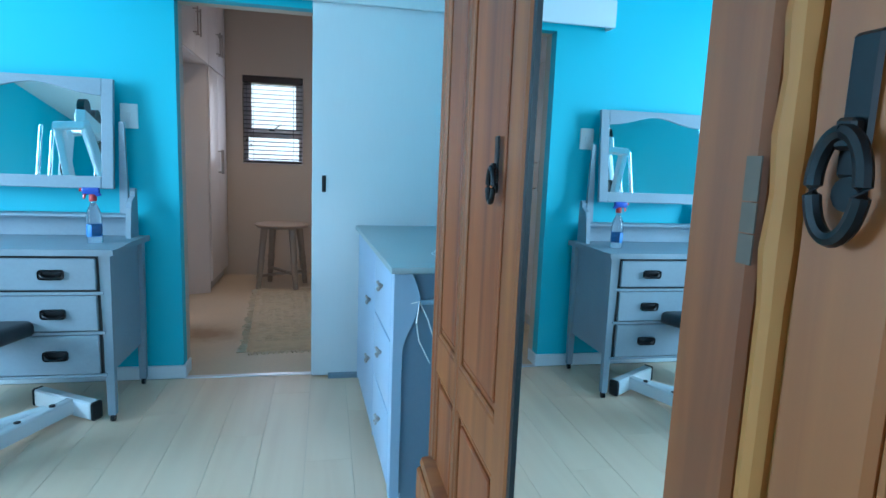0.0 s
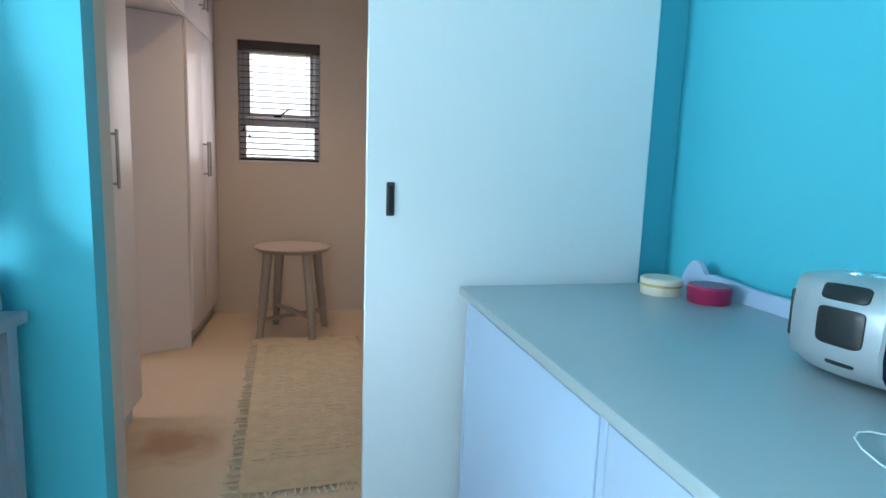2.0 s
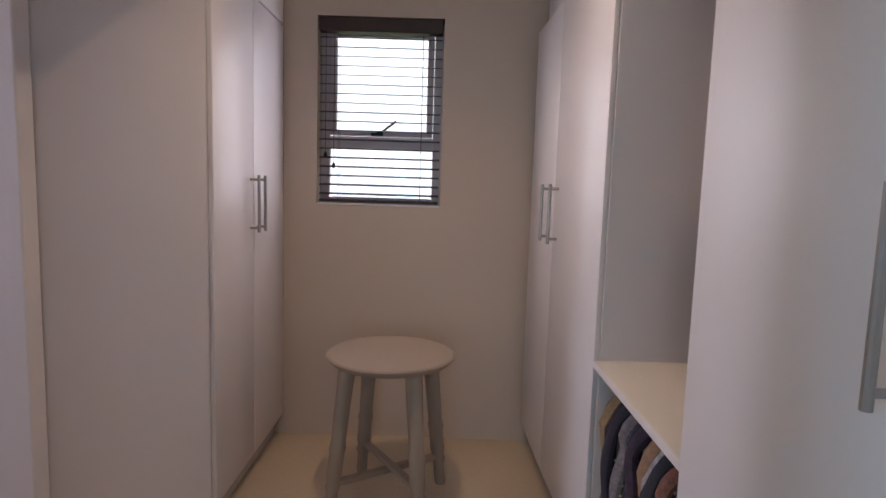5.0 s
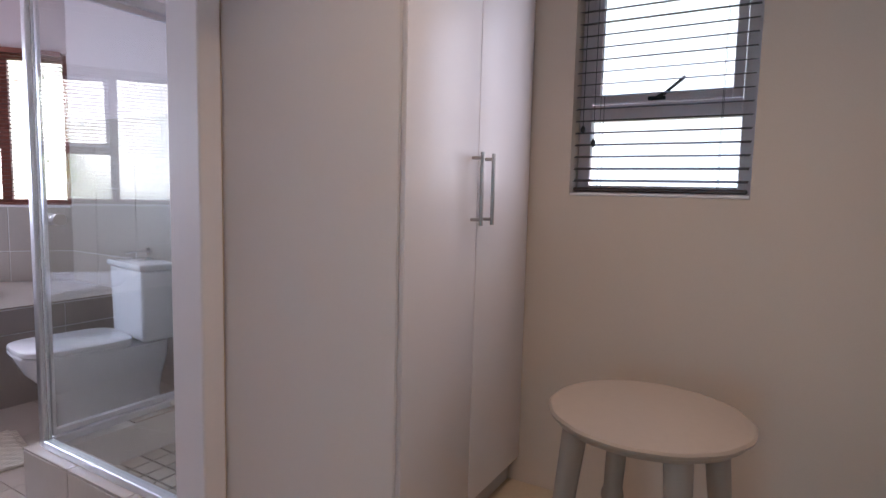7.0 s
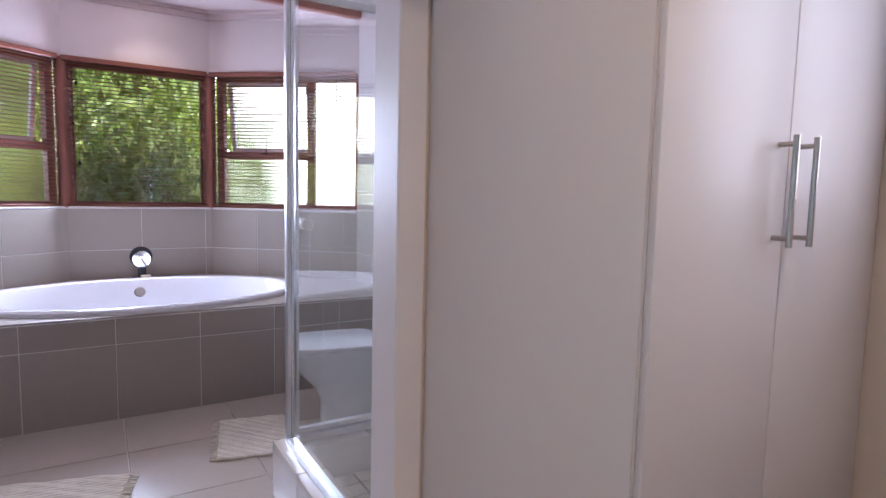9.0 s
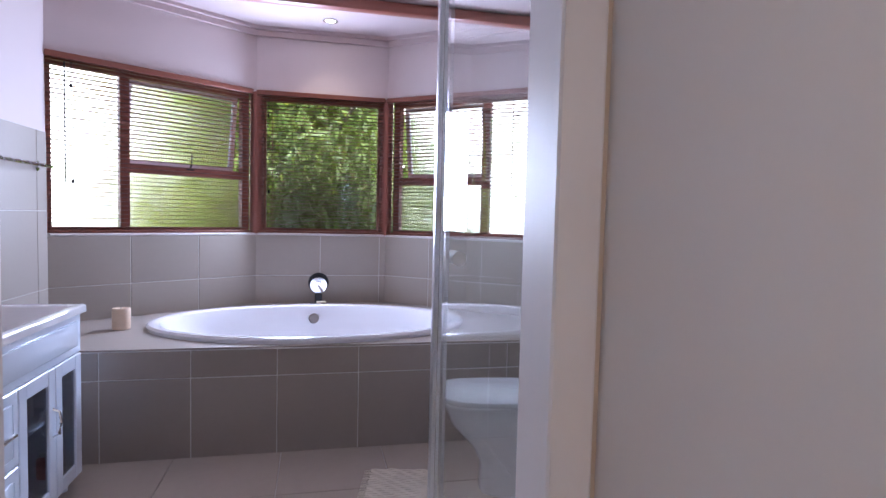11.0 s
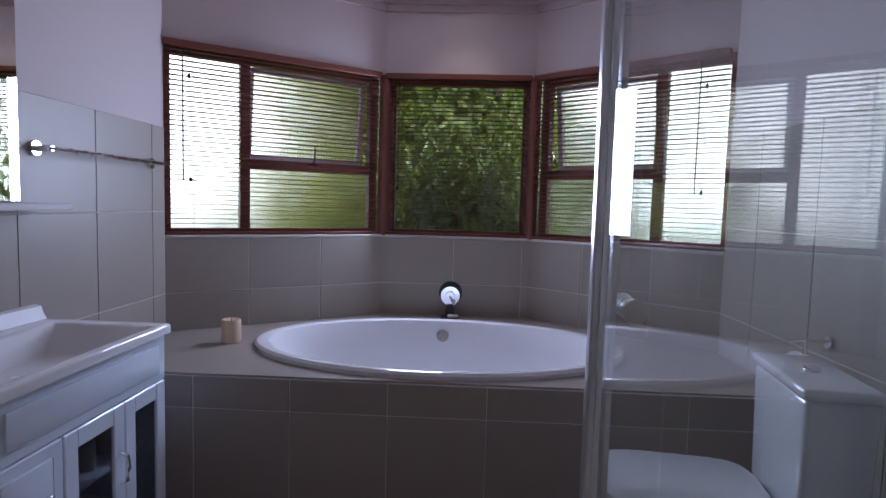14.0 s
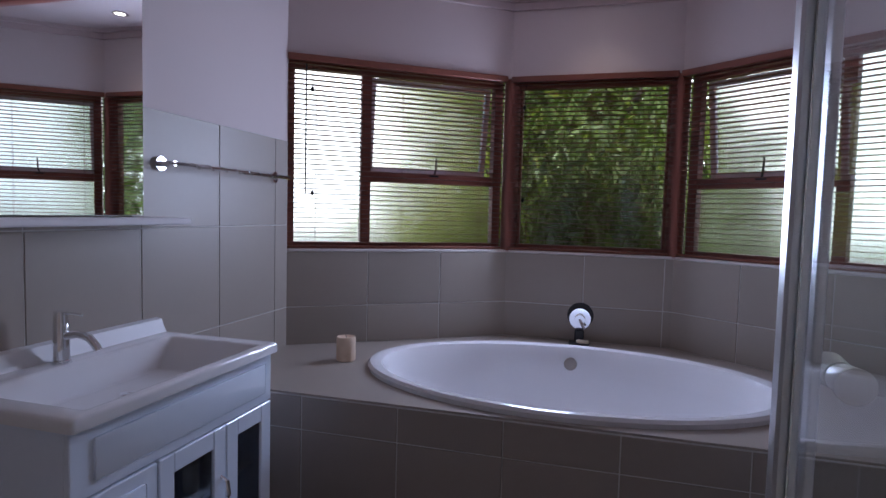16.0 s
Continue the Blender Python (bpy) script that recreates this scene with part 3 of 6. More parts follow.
def chest():
    t = thing("chest_of_drawers", "white painted compactum with a grey-green top", "chest", 0.647, 2.275, 0, 2.4)
    ox, oy = 0.62, 2.27

    def bx(b, *d, **k):
        return box(b, d[0] - ox, d[1] - ox, d[2] - oy, d[3] - oy, d[4], d[5], **k)
    X, Y0, Y1, H = 0.280, 1.685, 2.90, 0.868
    part("worktop", bx(B(), 0.262, 0.915, 1.66, 2.915, H, 0.892, bevel=0.006, seg=2), CHEST_TOP, t, "grey-green painted top")
    # the body's colour carries the shade on the side
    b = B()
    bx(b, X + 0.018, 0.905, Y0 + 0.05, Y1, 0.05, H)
    part("body", b, CHEST_SHADED, t, "chest side with bluish shade put into its white")
    for a, c in ((Y0 + 0.047, Y0 + 0.075), (2.193, 2.212), (Y1 - 0.02, Y1)):
        part("front_stile", bx(B(), X, X + 0.018, a, c, 0.05, H, bevel=0.002), CHEST_WHITE, t)
    # shaped end board with a scrolled edge
    b = B()
    pts = [(X - 0.002, H), (X + 0.055, H)]
    for k in range(13):
        u = k / 12
        pts.append((X + 0.06 + 0.026 * math.sin(math.pi * u), H - 0.01 - 0.17 * u))
    for k in range(1, 13):
        u = k / 12
        pts.append((X + 0.06 - 0.030 * math.sin(math.pi * u / 2), H - 0.18 - 0.10 * u))
    pts += [(X + 0.03, 0.05), (X - 0.002, 0.05)]
    lo = [b.verts.new((x - ox, Y0 - oy, z)) for x, z in pts]
    hi = [b.verts.new((x - ox, Y0 + 0.02 - oy, z)) for x, z in pts]
    b.faces.new(lo)
    b.faces.new(hi[::-1])
    for k in range(len(pts)):
        j = (k + 1) % len(pts)
        b.faces.new((lo[j], lo[k], hi[k], hi[j]))
    bmesh.ops.recalc_face_normals(b, faces=b.faces)
    part("scroll_board", b, CHEST_WHITE, t, "white board with a scrolled edge", smooth=False)
    b = B()
    bx(b, X - 0.002, X + 0.016, Y0 + 0.02, Y0 + 0.047, 0.05, H, bevel=0.003)
    part("corner_post", b, CHEST_WHITE, t)
    b = B()
    cyl(b, (X + 0.03 - ox, Y0 + 0.012 - oy, 0.765), (0.905 - ox, Y0 + 0.012 - oy, 0.765), 0.009, n=12)
    lathe(b, [(0.0, -0.02), (0.016, -0.01), (0.018, 0), (0.016, 0.01), (0, 0.02)], 12, (0.545 - ox, Y0 + 0.012 - oy, 0.765))
    part("towel_bar", b, CHEST_WHITE, t)
    for z0, z1 in ((0.615, 0.855), (0.345, 0.605), (0.07, 0.335)):
        b = B()
        bx(b, X - 0.001, X + 0.017, Y0 + 0.078, 2.19, z0, z1, bevel=0.004, seg=2)
        d = part("drawer", b, CHEST_WHITE, t)
        star_knob(d, X - ox, 1.965 - oy, (z0 + z1) / 2 + 0.030)
    b = B()
    bx(b, X - 0.001, X + 0.017, 2.215, Y1 - 0.023, 0.07, 0.855, bevel=0.004, seg=2)
    d = part("door", b, CHEST_WHITE, t)
    star_knob(d, X - ox, 2.34 - oy, 0.622)
    star_knob(d, X - ox, 2.33 - oy, 0.355)
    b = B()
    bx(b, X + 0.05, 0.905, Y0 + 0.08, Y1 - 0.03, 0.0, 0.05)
    part("plinth", b, CHEST_SHADED, t)
    # raised back board with a rounded end
    b = B()
    pts = [(2.89, 0.892)]
    for k in range(11):
        u = k / 10
        pts.append((2.89 - 0.10 * u, 0.892 + 0.075 * math.sin(math.pi * min(u * 1.0 + 0.12, 1.0) * 0.8)))
    for k in range(1, 9):
        u = k / 8
        pts.append((2.79 - 0.16 * u, 0.892 + 0.05 - 0.01 * u))
    pts += [(1.685, 0.932), (1.685, 0.892)]
    lo = [b.verts.new((0.898 - ox, y - oy, z)) for y, z in pts]
    hi = [b.verts.new((0.913 - ox, y - oy, z)) for y, z in pts]
    b.faces.new(lo[::-1])
    b.faces.new(hi)
    for k in range(len(pts)):
        j = (k + 1) % len(pts)
        b.faces.new((lo[k], lo[j], hi[j], hi[k]))
    bmesh.ops.recalc_face_normals(b, faces=b.faces)
    part("back_rail", b, CHEST_WHITE, t, smooth=False)
    return t


def sliding_door():
    t = thing("sliding_door", "white sliding door with a black recessed pull, half open", "door", 0.435, 3.05, 0.012)
    part("leaf", box(B(), -0.405, 0.405, -0.02, 0.02, 0, 2.06, 0.003), WHITE_DOOR, t)
    b = B()
    for z0, z1, y in ((1.045, 1.135, -0.024),):
        box(b, -0.352, -0.330, y, -0.019, z0, z1, 0.002)
    part("pull_plate", b, BLACK, t, "black recessed pull")
    b = B()
    box(b, -0.347, -0.335, -0.027, -0.022, 1.055, 1.125, 0.002)
    part("pull_lip", b, IRON, t)
    g = thing("floor_guide", "grey metal floor guide under the sliding door", "door guide", 0.21, 3.03, 0)
    part("body", box(B(), -0.085, 0.085, -0.025, 0.03, 0, 0.028, 0.003), PAINT_GREY, g)
    p = thing("door_pelmet", "white box pelmet over the sliding door track", "pelmet", -0.02, 3.04, 2.04)
    part("board", box(B(), -0.95, 0.97, -0.045, -0.025, 0, 0.15, 0.003), WHITE_DOOR, p)
    part("top_board", box(B(), -0.95, 0.97, -0.025, 0.058, 0.132, 0.15, 0.002), WHITE_DOOR, p)
    part("end_board", box(B(), -0.95, -0.935, -0.025, 0.058, 0.0, 0.132, 0.002), WHITE_DOOR, p)


def dressing_chest():
    W = 0.95
    t = thing("dressing_chest", "grey chalk-painted dressing chest with three drawers and tilting mirror", "dresser", -1.285, 2.80, 0)
    hw, d0, d1 = W / 2 - 0.015, -0.25, 0.25
    b = B()
    box(b, -hw + 0.03, hw - 0.02, d0 + 0.012, d1 - 0.01, 0.235, 0.775)
    part("carcass", b, PAINT_GREY, t)
    b = B()
    prism(b, [(-W / 2 - 0.01, d0 - 0.02), (W / 2 + 0.005, d0 - 0.02), (W / 2 + 0.012, d0 + 0.05), (W / 2 + 0.0, 0), (W / 2 + 0.012, d1), (-W / 2 - 0.01, d1)], 0.778, 0.805)
    part("top", b, PAINT_GREY, t)
    for sx in (-1, 1):
        for y0, y1 in ((d0, d0 + 0.045), (d1 - 0.045, d1)):
            b = B()
            r = bmesh.ops.create_cube(b, size=1)["verts"]
            for v in r:
                low = v.co.z < 0
                k = 0.7 if low else 1.0
                v.co = Vector((sx * (hw - 0.022) + v.co.x * 0.046 * k, (y0 + y1) / 2 + v.co.y * 0.046 * k, 0.035 if low else 0.777))
            leg = part("leg", b, PAINT_GREY, t)
            b = B()
            cyl(b, (sx * (hw - 0.022), (y0 + y1) / 2, 0.03), (sx * (hw - 0.022), (y0 + y1) / 2, 0.045), 0.014, n=10)
            cyl(b, (sx * (hw - 0.022) - 0.008, (y0 + y1) / 2, 0.0165), (sx * (hw - 0.022) + 0.008, (y0 + y1) / 2, 0.0165), 0.0165, n=14)
            part("castor", b, IRON, leg, "small dark castor")
    # black sheet that paints the shade into the gaps round the drawers
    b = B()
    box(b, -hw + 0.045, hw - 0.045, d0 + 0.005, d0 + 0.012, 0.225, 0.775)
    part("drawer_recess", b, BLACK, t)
    for z0, z1 in ((0.625, 0.765), (0.440, 0.598), (0.242, 0.418)):
        b = B()
        box(b, -hw + 0.055, hw - 0.055, d0 - 0.012, d0 + 0.006, z0, z1, 0.004)
        dr = part("drawer_front", b, PAINT_GREY, t)
        for hx in (-0.23, 0.23):
            b = B()
            zc = (z0 + z1) / 2
            box(b, hx - 0.05, hx + 0.05, d0 - 0.016, d0 - 0.012, zc - 0.022, zc + 0.022, 0.012, 2)
            pts = [(hx + 0.04 * math.cos(a), d0 - 0.018 - 0.014 * math.sin(a), zc + 0.004 - 0.018 * math.sin(a)) for a in [math.pi * k / 12 for k in range(13)]]
            tube(b, pts, 0.005, 8)
            for sx in (-1, 1):
                cyl(b, (hx + sx * 0.04, d0 - 0.012, zc + 0.004), (hx + sx * 0.04, d0 - 0.022, zc + 0.004), 0.008, n=10)
            part("swing_handle", b, IRON, dr, "dark metal swing handle on an oval plate")
    b = B()
    for z in (0.605, 0.425, 0.228):
        box(b, -hw + 0.03, hw - 0.03, d0 - 0.004, d0 + 0.006, z - 0.004, z + 0.01, 0.002)
    part("rail", b, PAINT_GREY, t)
    # low gallery behind the top, scroll brackets, posts and the mirror
    b = B()
    box(b, -hw + 0.04, hw - 0.04, d1 - 0.03, d1 - 0.012, 0.805, 0.905, 0.002)
    box(b, -hw + 0.04, hw - 0.04, d1 - 0.12, d1 - 0.01, 0.905, 0.921, 0.004)
    part("gallery_shelf", b, PAINT_GREY, t)
    for sx in (-1, 1):
        b = B()
        prof = [(d1 - 0.01, 0.805), (d1 - 0.01, 1.045), (d1 - 0.035, 1.05), (d1 - 0.05, 1.035), (d1 - 0.05, 1.01), (d1 - 0.075, 1.0), (d1 - 0.10, 0.985), (d1 - 0.115, 0.955), (d1 - 0.12, 0.92), (d1 - 0.13, 0.86), (d1 - 0.135, 0.805)]
        x0 = sx * (hw - 0.035)
        lo = [b.verts.new((x0 - 0.012, y, z)) for y, z in prof]
        hi = [b.verts.new((x0 + 0.012, y, z)) for y, z in prof]
        b.faces.new(lo)
        b.faces.new(hi[::-1])
        for k in range(len(prof)):
            j = (k + 1) % len(prof)
            b.faces.new((lo[j], lo[k], hi[k], hi[j]))
        bmesh.ops.recalc_face_normals(b, faces=b.faces)
        part("scroll_bracket", b, PAINT_GREY, t, smooth=False)
        b = B()
        r = bmesh.ops.create_cube(b, size=1)["verts"]
        for v in r:
            hi_ = v.co.z > 0
            k = 0.55 if hi_ else 1.0
            v.co = Vector((sx * (hw - 0.075) + v.co.x * 0.042 * k, d1 - 0.035 + v.co.y * 0.03 * k, 1.38 if hi_ else 0.92))
        part("mirror_post", b, PAINT_GREY, t)
    # tilted mirror
    fw, fz0, fz1 = 0.355, -0.27, 0.27
    mt = Matrix.Translation((0, d1 - 0.055, 1.315)) @ pose(0, 0, 0, -6, 0, 0)

    def arch(u):
        return fz1 - 0.085 + 0.055 * math.exp(-(u / 0.17) ** 2)
    b = B()
    n = 24
    for k in range(n):
        u0, u1 = -fw + 0.055 + k * (2 * fw - 0.11) / n, -fw + 0.055 + (k + 1) * (2 * fw - 0.11) / n
        v = [b.verts.new((u, y, z)) for y in (-0.012, 0.012) for u, z in ((u0, arch(u0)), (u1, arch(u1)), (u1, fz1), (u0, fz1))]
        for f in ((0, 1, 2, 3), (7, 6, 5, 4), (0, 4, 5, 1), (3, 2, 6, 7)):
            b.faces.new([v[i] for i in f])
    box(b, -fw, -fw + 0.055, -0.012, 0.012, fz0, fz1, 0.003)
    box(b, fw - 0.055, fw, -0.012, 0.012, fz0, fz1, 0.003)
    box(b, -fw + 0.055, fw - 0.055, -0.012, 0.012, fz0, fz0 + 0.06, 0.003)
    bmesh.ops.recalc_face_normals(b, faces=b.faces)
    fr = part("mirror_frame", b, PAINT_GREY, t)
    fr.matrix_basis = mt
    b = B()
    box(b, -fw + 0.045, fw - 0.045, -0.003, 0.003, fz0 + 0.05, fz1 - 0.02)
    part("mirror", b, MIRROR, fr, "old bevelled mirror with an arched top")
    return t


def wall_switch():
    t = thing("light_switch", "white square light switch on the cyan wall", "switch", -0.888, DOOR_Y0, 1.415)
    part("plate", box(B(), -0.042, 0.042, -0.010, 0, -0.062, 0.062, 0.004, 2), WHITE_DOOR, t)
    part("rocker", box(B(), -0.010, 0.010, -0.016, -0.009, -0.018, 0.018, 0.002), WHITE_DOOR, t)


def spray_bottle():
    t = thing("spray_bottle", "clear spray bottle with a blue and red trigger head", "bottle", -0.955, 2.76, 0.805)
    clear = glass("clear_plastic_bottle", (0.85, 0.95, 1.0), 0.05)
    b = B()
    lathe(b, [(0.0, 0.0), (0.030, 0.0), (0.033, 0.006), (0.033, 0.12), (0.027, 0.15), (0.013, 0.185), (0.013, 0.20)], 20)
    part("body", b, clear, t)
    b = B()
    lathe(b, [(0.0335, 0.03), (0.0338, 0.032), (0.0338, 0.085), (0.0335, 0.087)], 20)
    for f in list(b.faces):
        if f.calc_center_median().x > 0.005 or len(f.verts) > 4:
            b.faces.remove(f)
    part("label", b, mat("blue_bottle_label", (0.05, 0.22, 0.55), 0.4, vary=0.3, scale=30), t, "blue and white printed wrap")
    b = B()
    lathe(b, [(0.016, 0.195), (0.0165, 0.20), (0.0165, 0.222), (0.014, 0.226)], 16)
    part("collar", b, mat("red_plastic", (0.55, 0.03, 0.03), 0.35), t, "red ribbed collar")
    b = B()
    box(b, -0.045, 0.03, -0.012, 0.012, 0.226, 0.258, 0.007, 2)
    box(b, 0.005, 0.035, -0.009, 0.009, 0.218, 0.232, 0.004)
    hd = part("spray_head", b, mat("blue_plastic", (0.03, 0.08, 0.45), 0.35), t, "blue spray head")
    b = B()
    tube(b, [(-0.025, 0, 0.236), (-0.036, 0, 0.222), (-0.038, 0, 0.205)], 0.006, 8)
    cyl(b, (-0.045, 0, 0.246), (-0.055, 0, 0.246), 0.008, n=10)
    part("trigger", b, mat("red_trigger_plastic", (0.55, 0.03, 0.03), 0.35), hd, "red trigger and nozzle")


def square_tube(bm, p, q, w, h):
    p, q = Vector(p), Vector(q)
    d = q - p
    m = Matrix.Translation((p + q) / 2) @ d.to_track_quat("Z", "Y").to_matrix().to_4x4()
    vs = bmesh.ops.create_cube(bm, size=1.0, matrix=m @ Matrix.Diagonal((w, h, d.length, 1)))["verts"]
    bmesh.ops.bevel(bm, geom=list({e for v in vs for e in v.link_edges}), offset=min(w, h) * 0.14, segments=1, profile=0.5, affect="EDGES")


def multi_gym():
    """White home gym: foot beams, a leaning tower with pulleys, a black seat, a back pad and foam rollers."""
    t = thing("multi_gym", "white steel home gym with black padded seat and pulleys", "gym machine", -1.35, 2.10, 0)

    def L(p):
        return (p[0] + 1.35, p[1] - 2.10, p[2])

    def sq(name, p, q, w=0.05, h=0.05, m=GYM_WHITE, label="", parent=t):
        b = B()
        square_tube(b, L(p), L(q), w, h)
        return part(name, b, m, parent, label)

    def rod(name, p, q, r, m, label="", parent=t):
        b = B()
        cyl(b, L(p), L(q), r, n=16)
        return part(name, b, m, parent, label)
    main = sq("foot_beam", (-1.05, 2.67, 0.05), (-1.26, 2.12, 0.06), 0.05, 0.07)
    sq("foot_beam", (-1.26, 2.14, 0.06), (-1.29, 1.78, 0.04), 0.05, 0.07)
    sq("end_cap", (-1.285, 1.82, 0.045), (-1.292, 1.74, 0.042), 0.062, 0.084, BLACK, "black plastic end cap")
    sq("rear_beam", (-1.13, 2.60, 0.045), (-1.62, 2.06, 0.045), 0.05, 0.06)
    sq("cross_foot", (-1.25, 2.80, 0.045), (-0.93, 2.60, 0.045), 0.055, 0.085)
    sq("cross_foot", (-1.46, 2.14, 0.045), (-1.82, 1.72, 0.045), 0.055, 0.085)
    for p, q in (((-1.260, 2.8063, 0.045), (-1.249, 2.7994, 0.045)), ((-0.931, 2.6006, 0.045), (-0.920, 2.5938, 0.045))):
        sq("end_cap", p, q, 0.058, 0.088, BLACK, "black plastic end cap")
    for k in (0.2, 0.5, 0.8):
        rod("bolt", (-1.05 - 0.21 * k, 2.67 - 0.55 * k, 0.085), (-1.05 - 0.21 * k, 2.67 - 0.55 * k, 0.094), 0.013, BLACK, "", main)
    up = sq("upright", (-1.33, 2.18, 0.08), (-1.36, 1.90, 1.55), 0.06, 0.065)
    for k in range(5):
        sq("pin_hole", (-1.298, 2.13 - 0.012 * k, 0.30 + 0.06 * k), (-1.2975, 2.13 - 0.012 * k, 0.30 + 0.06 * k), 0.012, 0.012, BLACK, "", up)
    sq("rear_upright", (-1.66, 1.86, 0.08), (-1.62, 1.78, 1.62), 0.06, 0.06)
    sq("top_beam", (-1.30, 2.43, 1.55), (-1.34, 1.95, 1.545), 0.06, 0.085)
    sq("top_beam", (-1.34, 2.02, 1.60), (-1.62, 1.72, 1.64), 0.06, 0.075)
    sq("sloping_plate", (-1.36, 1.93, 1.62), (-1.60, 1.70, 1.80), 0.02, 0.13)
    sq("press_arm", (-1.29, 2.41, 1.53), (-1.17, 2.27, 1.06), 0.05, 0.05)
    sq("press_arm", (-1.44, 2.37, 1.53), (-1.40, 2.20, 1.06), 0.05, 0.05)
    sq("arm_link", (-1.27, 2.42, 1.50), (-1.46, 2.37, 1.50), 0.045, 0.045)
    rod("grip", (-1.16, 2.20, 1.18), (-1.16, 2.21, 1.04), 0.024, BLACK, "black foam grip")
    rod("front_bar", (-1.20, 2.24, 1.03), (-1.42, 1.91, 1.06), 0.017, BLACK, "black bar")
    sq("seat_post", (-1.31, 2.22, 0.09), (-1.30, 2.26, 0.44), 0.05, 0.05)
    sq("leg_lever", (-1.34, 2.18, 0.44), (-1.46, 2.12, 0.20), 0.045, 0.045)
    # seat and back pad
    b = B()
    vs = bmesh.ops.create_cube(b, size=1.0, matrix=Matrix.Translation(L((-1.26, 2.36, 0.475))) @ pose(0, 0, 0, -6, 0, 0) @ Matrix.Diagonal((0.25, 0.44, 0.07, 1)))["verts"]
    bmesh.ops.bevel(b, geom=list({e for v in vs for e in v.link_edges}), offset=0.026, segments=3, profile=0.5, affect="EDGES")
    part("seat", b, VINYL, t, "black vinyl seat pad")
    b = B()
    m = Matrix.Translation(L((-1.29, 2.09, 0.84))) @ pose(0, 0, 0, 0, 0, 18) @ pose(0, 0, 0, 0, -9, 0)
    pts = [(-0.14, -0.23), (0.14, -0.23), (0.165, -0.08), (0.155, 0.06), (0.10, 0.24), (-0.10, 0.24), (-0.155, 0.06), (-0.165, -0.08)]
    lo = [b.verts.new(m @ Vector((0.0, y, z))) for y, z in pts]
    hi = [b.verts.new(m @ Vector((0.065, y, z))) for y, z in pts]
    b.faces.new(lo)
    b.faces.new(hi[::-1])
    for k in range(8):
        j = (k + 1) % 8
        b.faces.new((lo[j], lo[k], hi[k], hi[j]))
    bmesh.ops.recalc_face_normals(b, faces=b.faces)
    bmesh.ops.bevel(b, geom=list(b.edges), offset=0.016, segments=2, profile=0.5, affect="EDGES")
    part("back_pad", b, VINYL, t, "black shaped back pad")
    for y, z in ((2.16, 0.40), (2.11, 0.215)):
        for x in (-1.37, -1.52):
            rod("foam_roller", (x - 0.065, y, z), (x + 0.065, y, z), 0.048, VINYL, "black foam roller")
    for p in ((-1.31, 2.36, 1.62), (-1.33, 2.14, 1.62), (-1.33, 2.06, 1.44), (-1.36, 1.86, 1.47), (-1.60, 1.84, 1.35), (-1.62, 1.95, 0.30)):
        rod("pulley", (p[0] - 0.02, p[1], p[2]), (p[0] + 0.02, p[1], p[2]), 0.052, BLACK, "black plastic pulley")
    for k in range(9):
        part("weight_plate", box(B(), -0.47, -0.28, -0.30, -0.06, 0.09 + k * 0.062, 0.148 + k * 0.062, 0.006), IRON, t, "black iron weight plate")
    for y in (1.84, 2.00):
        rod("guide_rod", (-1.72, y, 0.08), (-1.70, y - 0.02, 1.60), 0.011, CHROME, "chrome guide rod")
    for p, q in (((-1.33, 2.06, 1.42), (-1.40, 2.10, 0.30)), ((-1.36, 1.84, 1.45), (-1.60, 1.95, 0.32)), ((-1.72, 1.92, 0.66), (-1.62, 1.82, 1.36))):
        rod("cable", p, q, 0.004, BLACK)


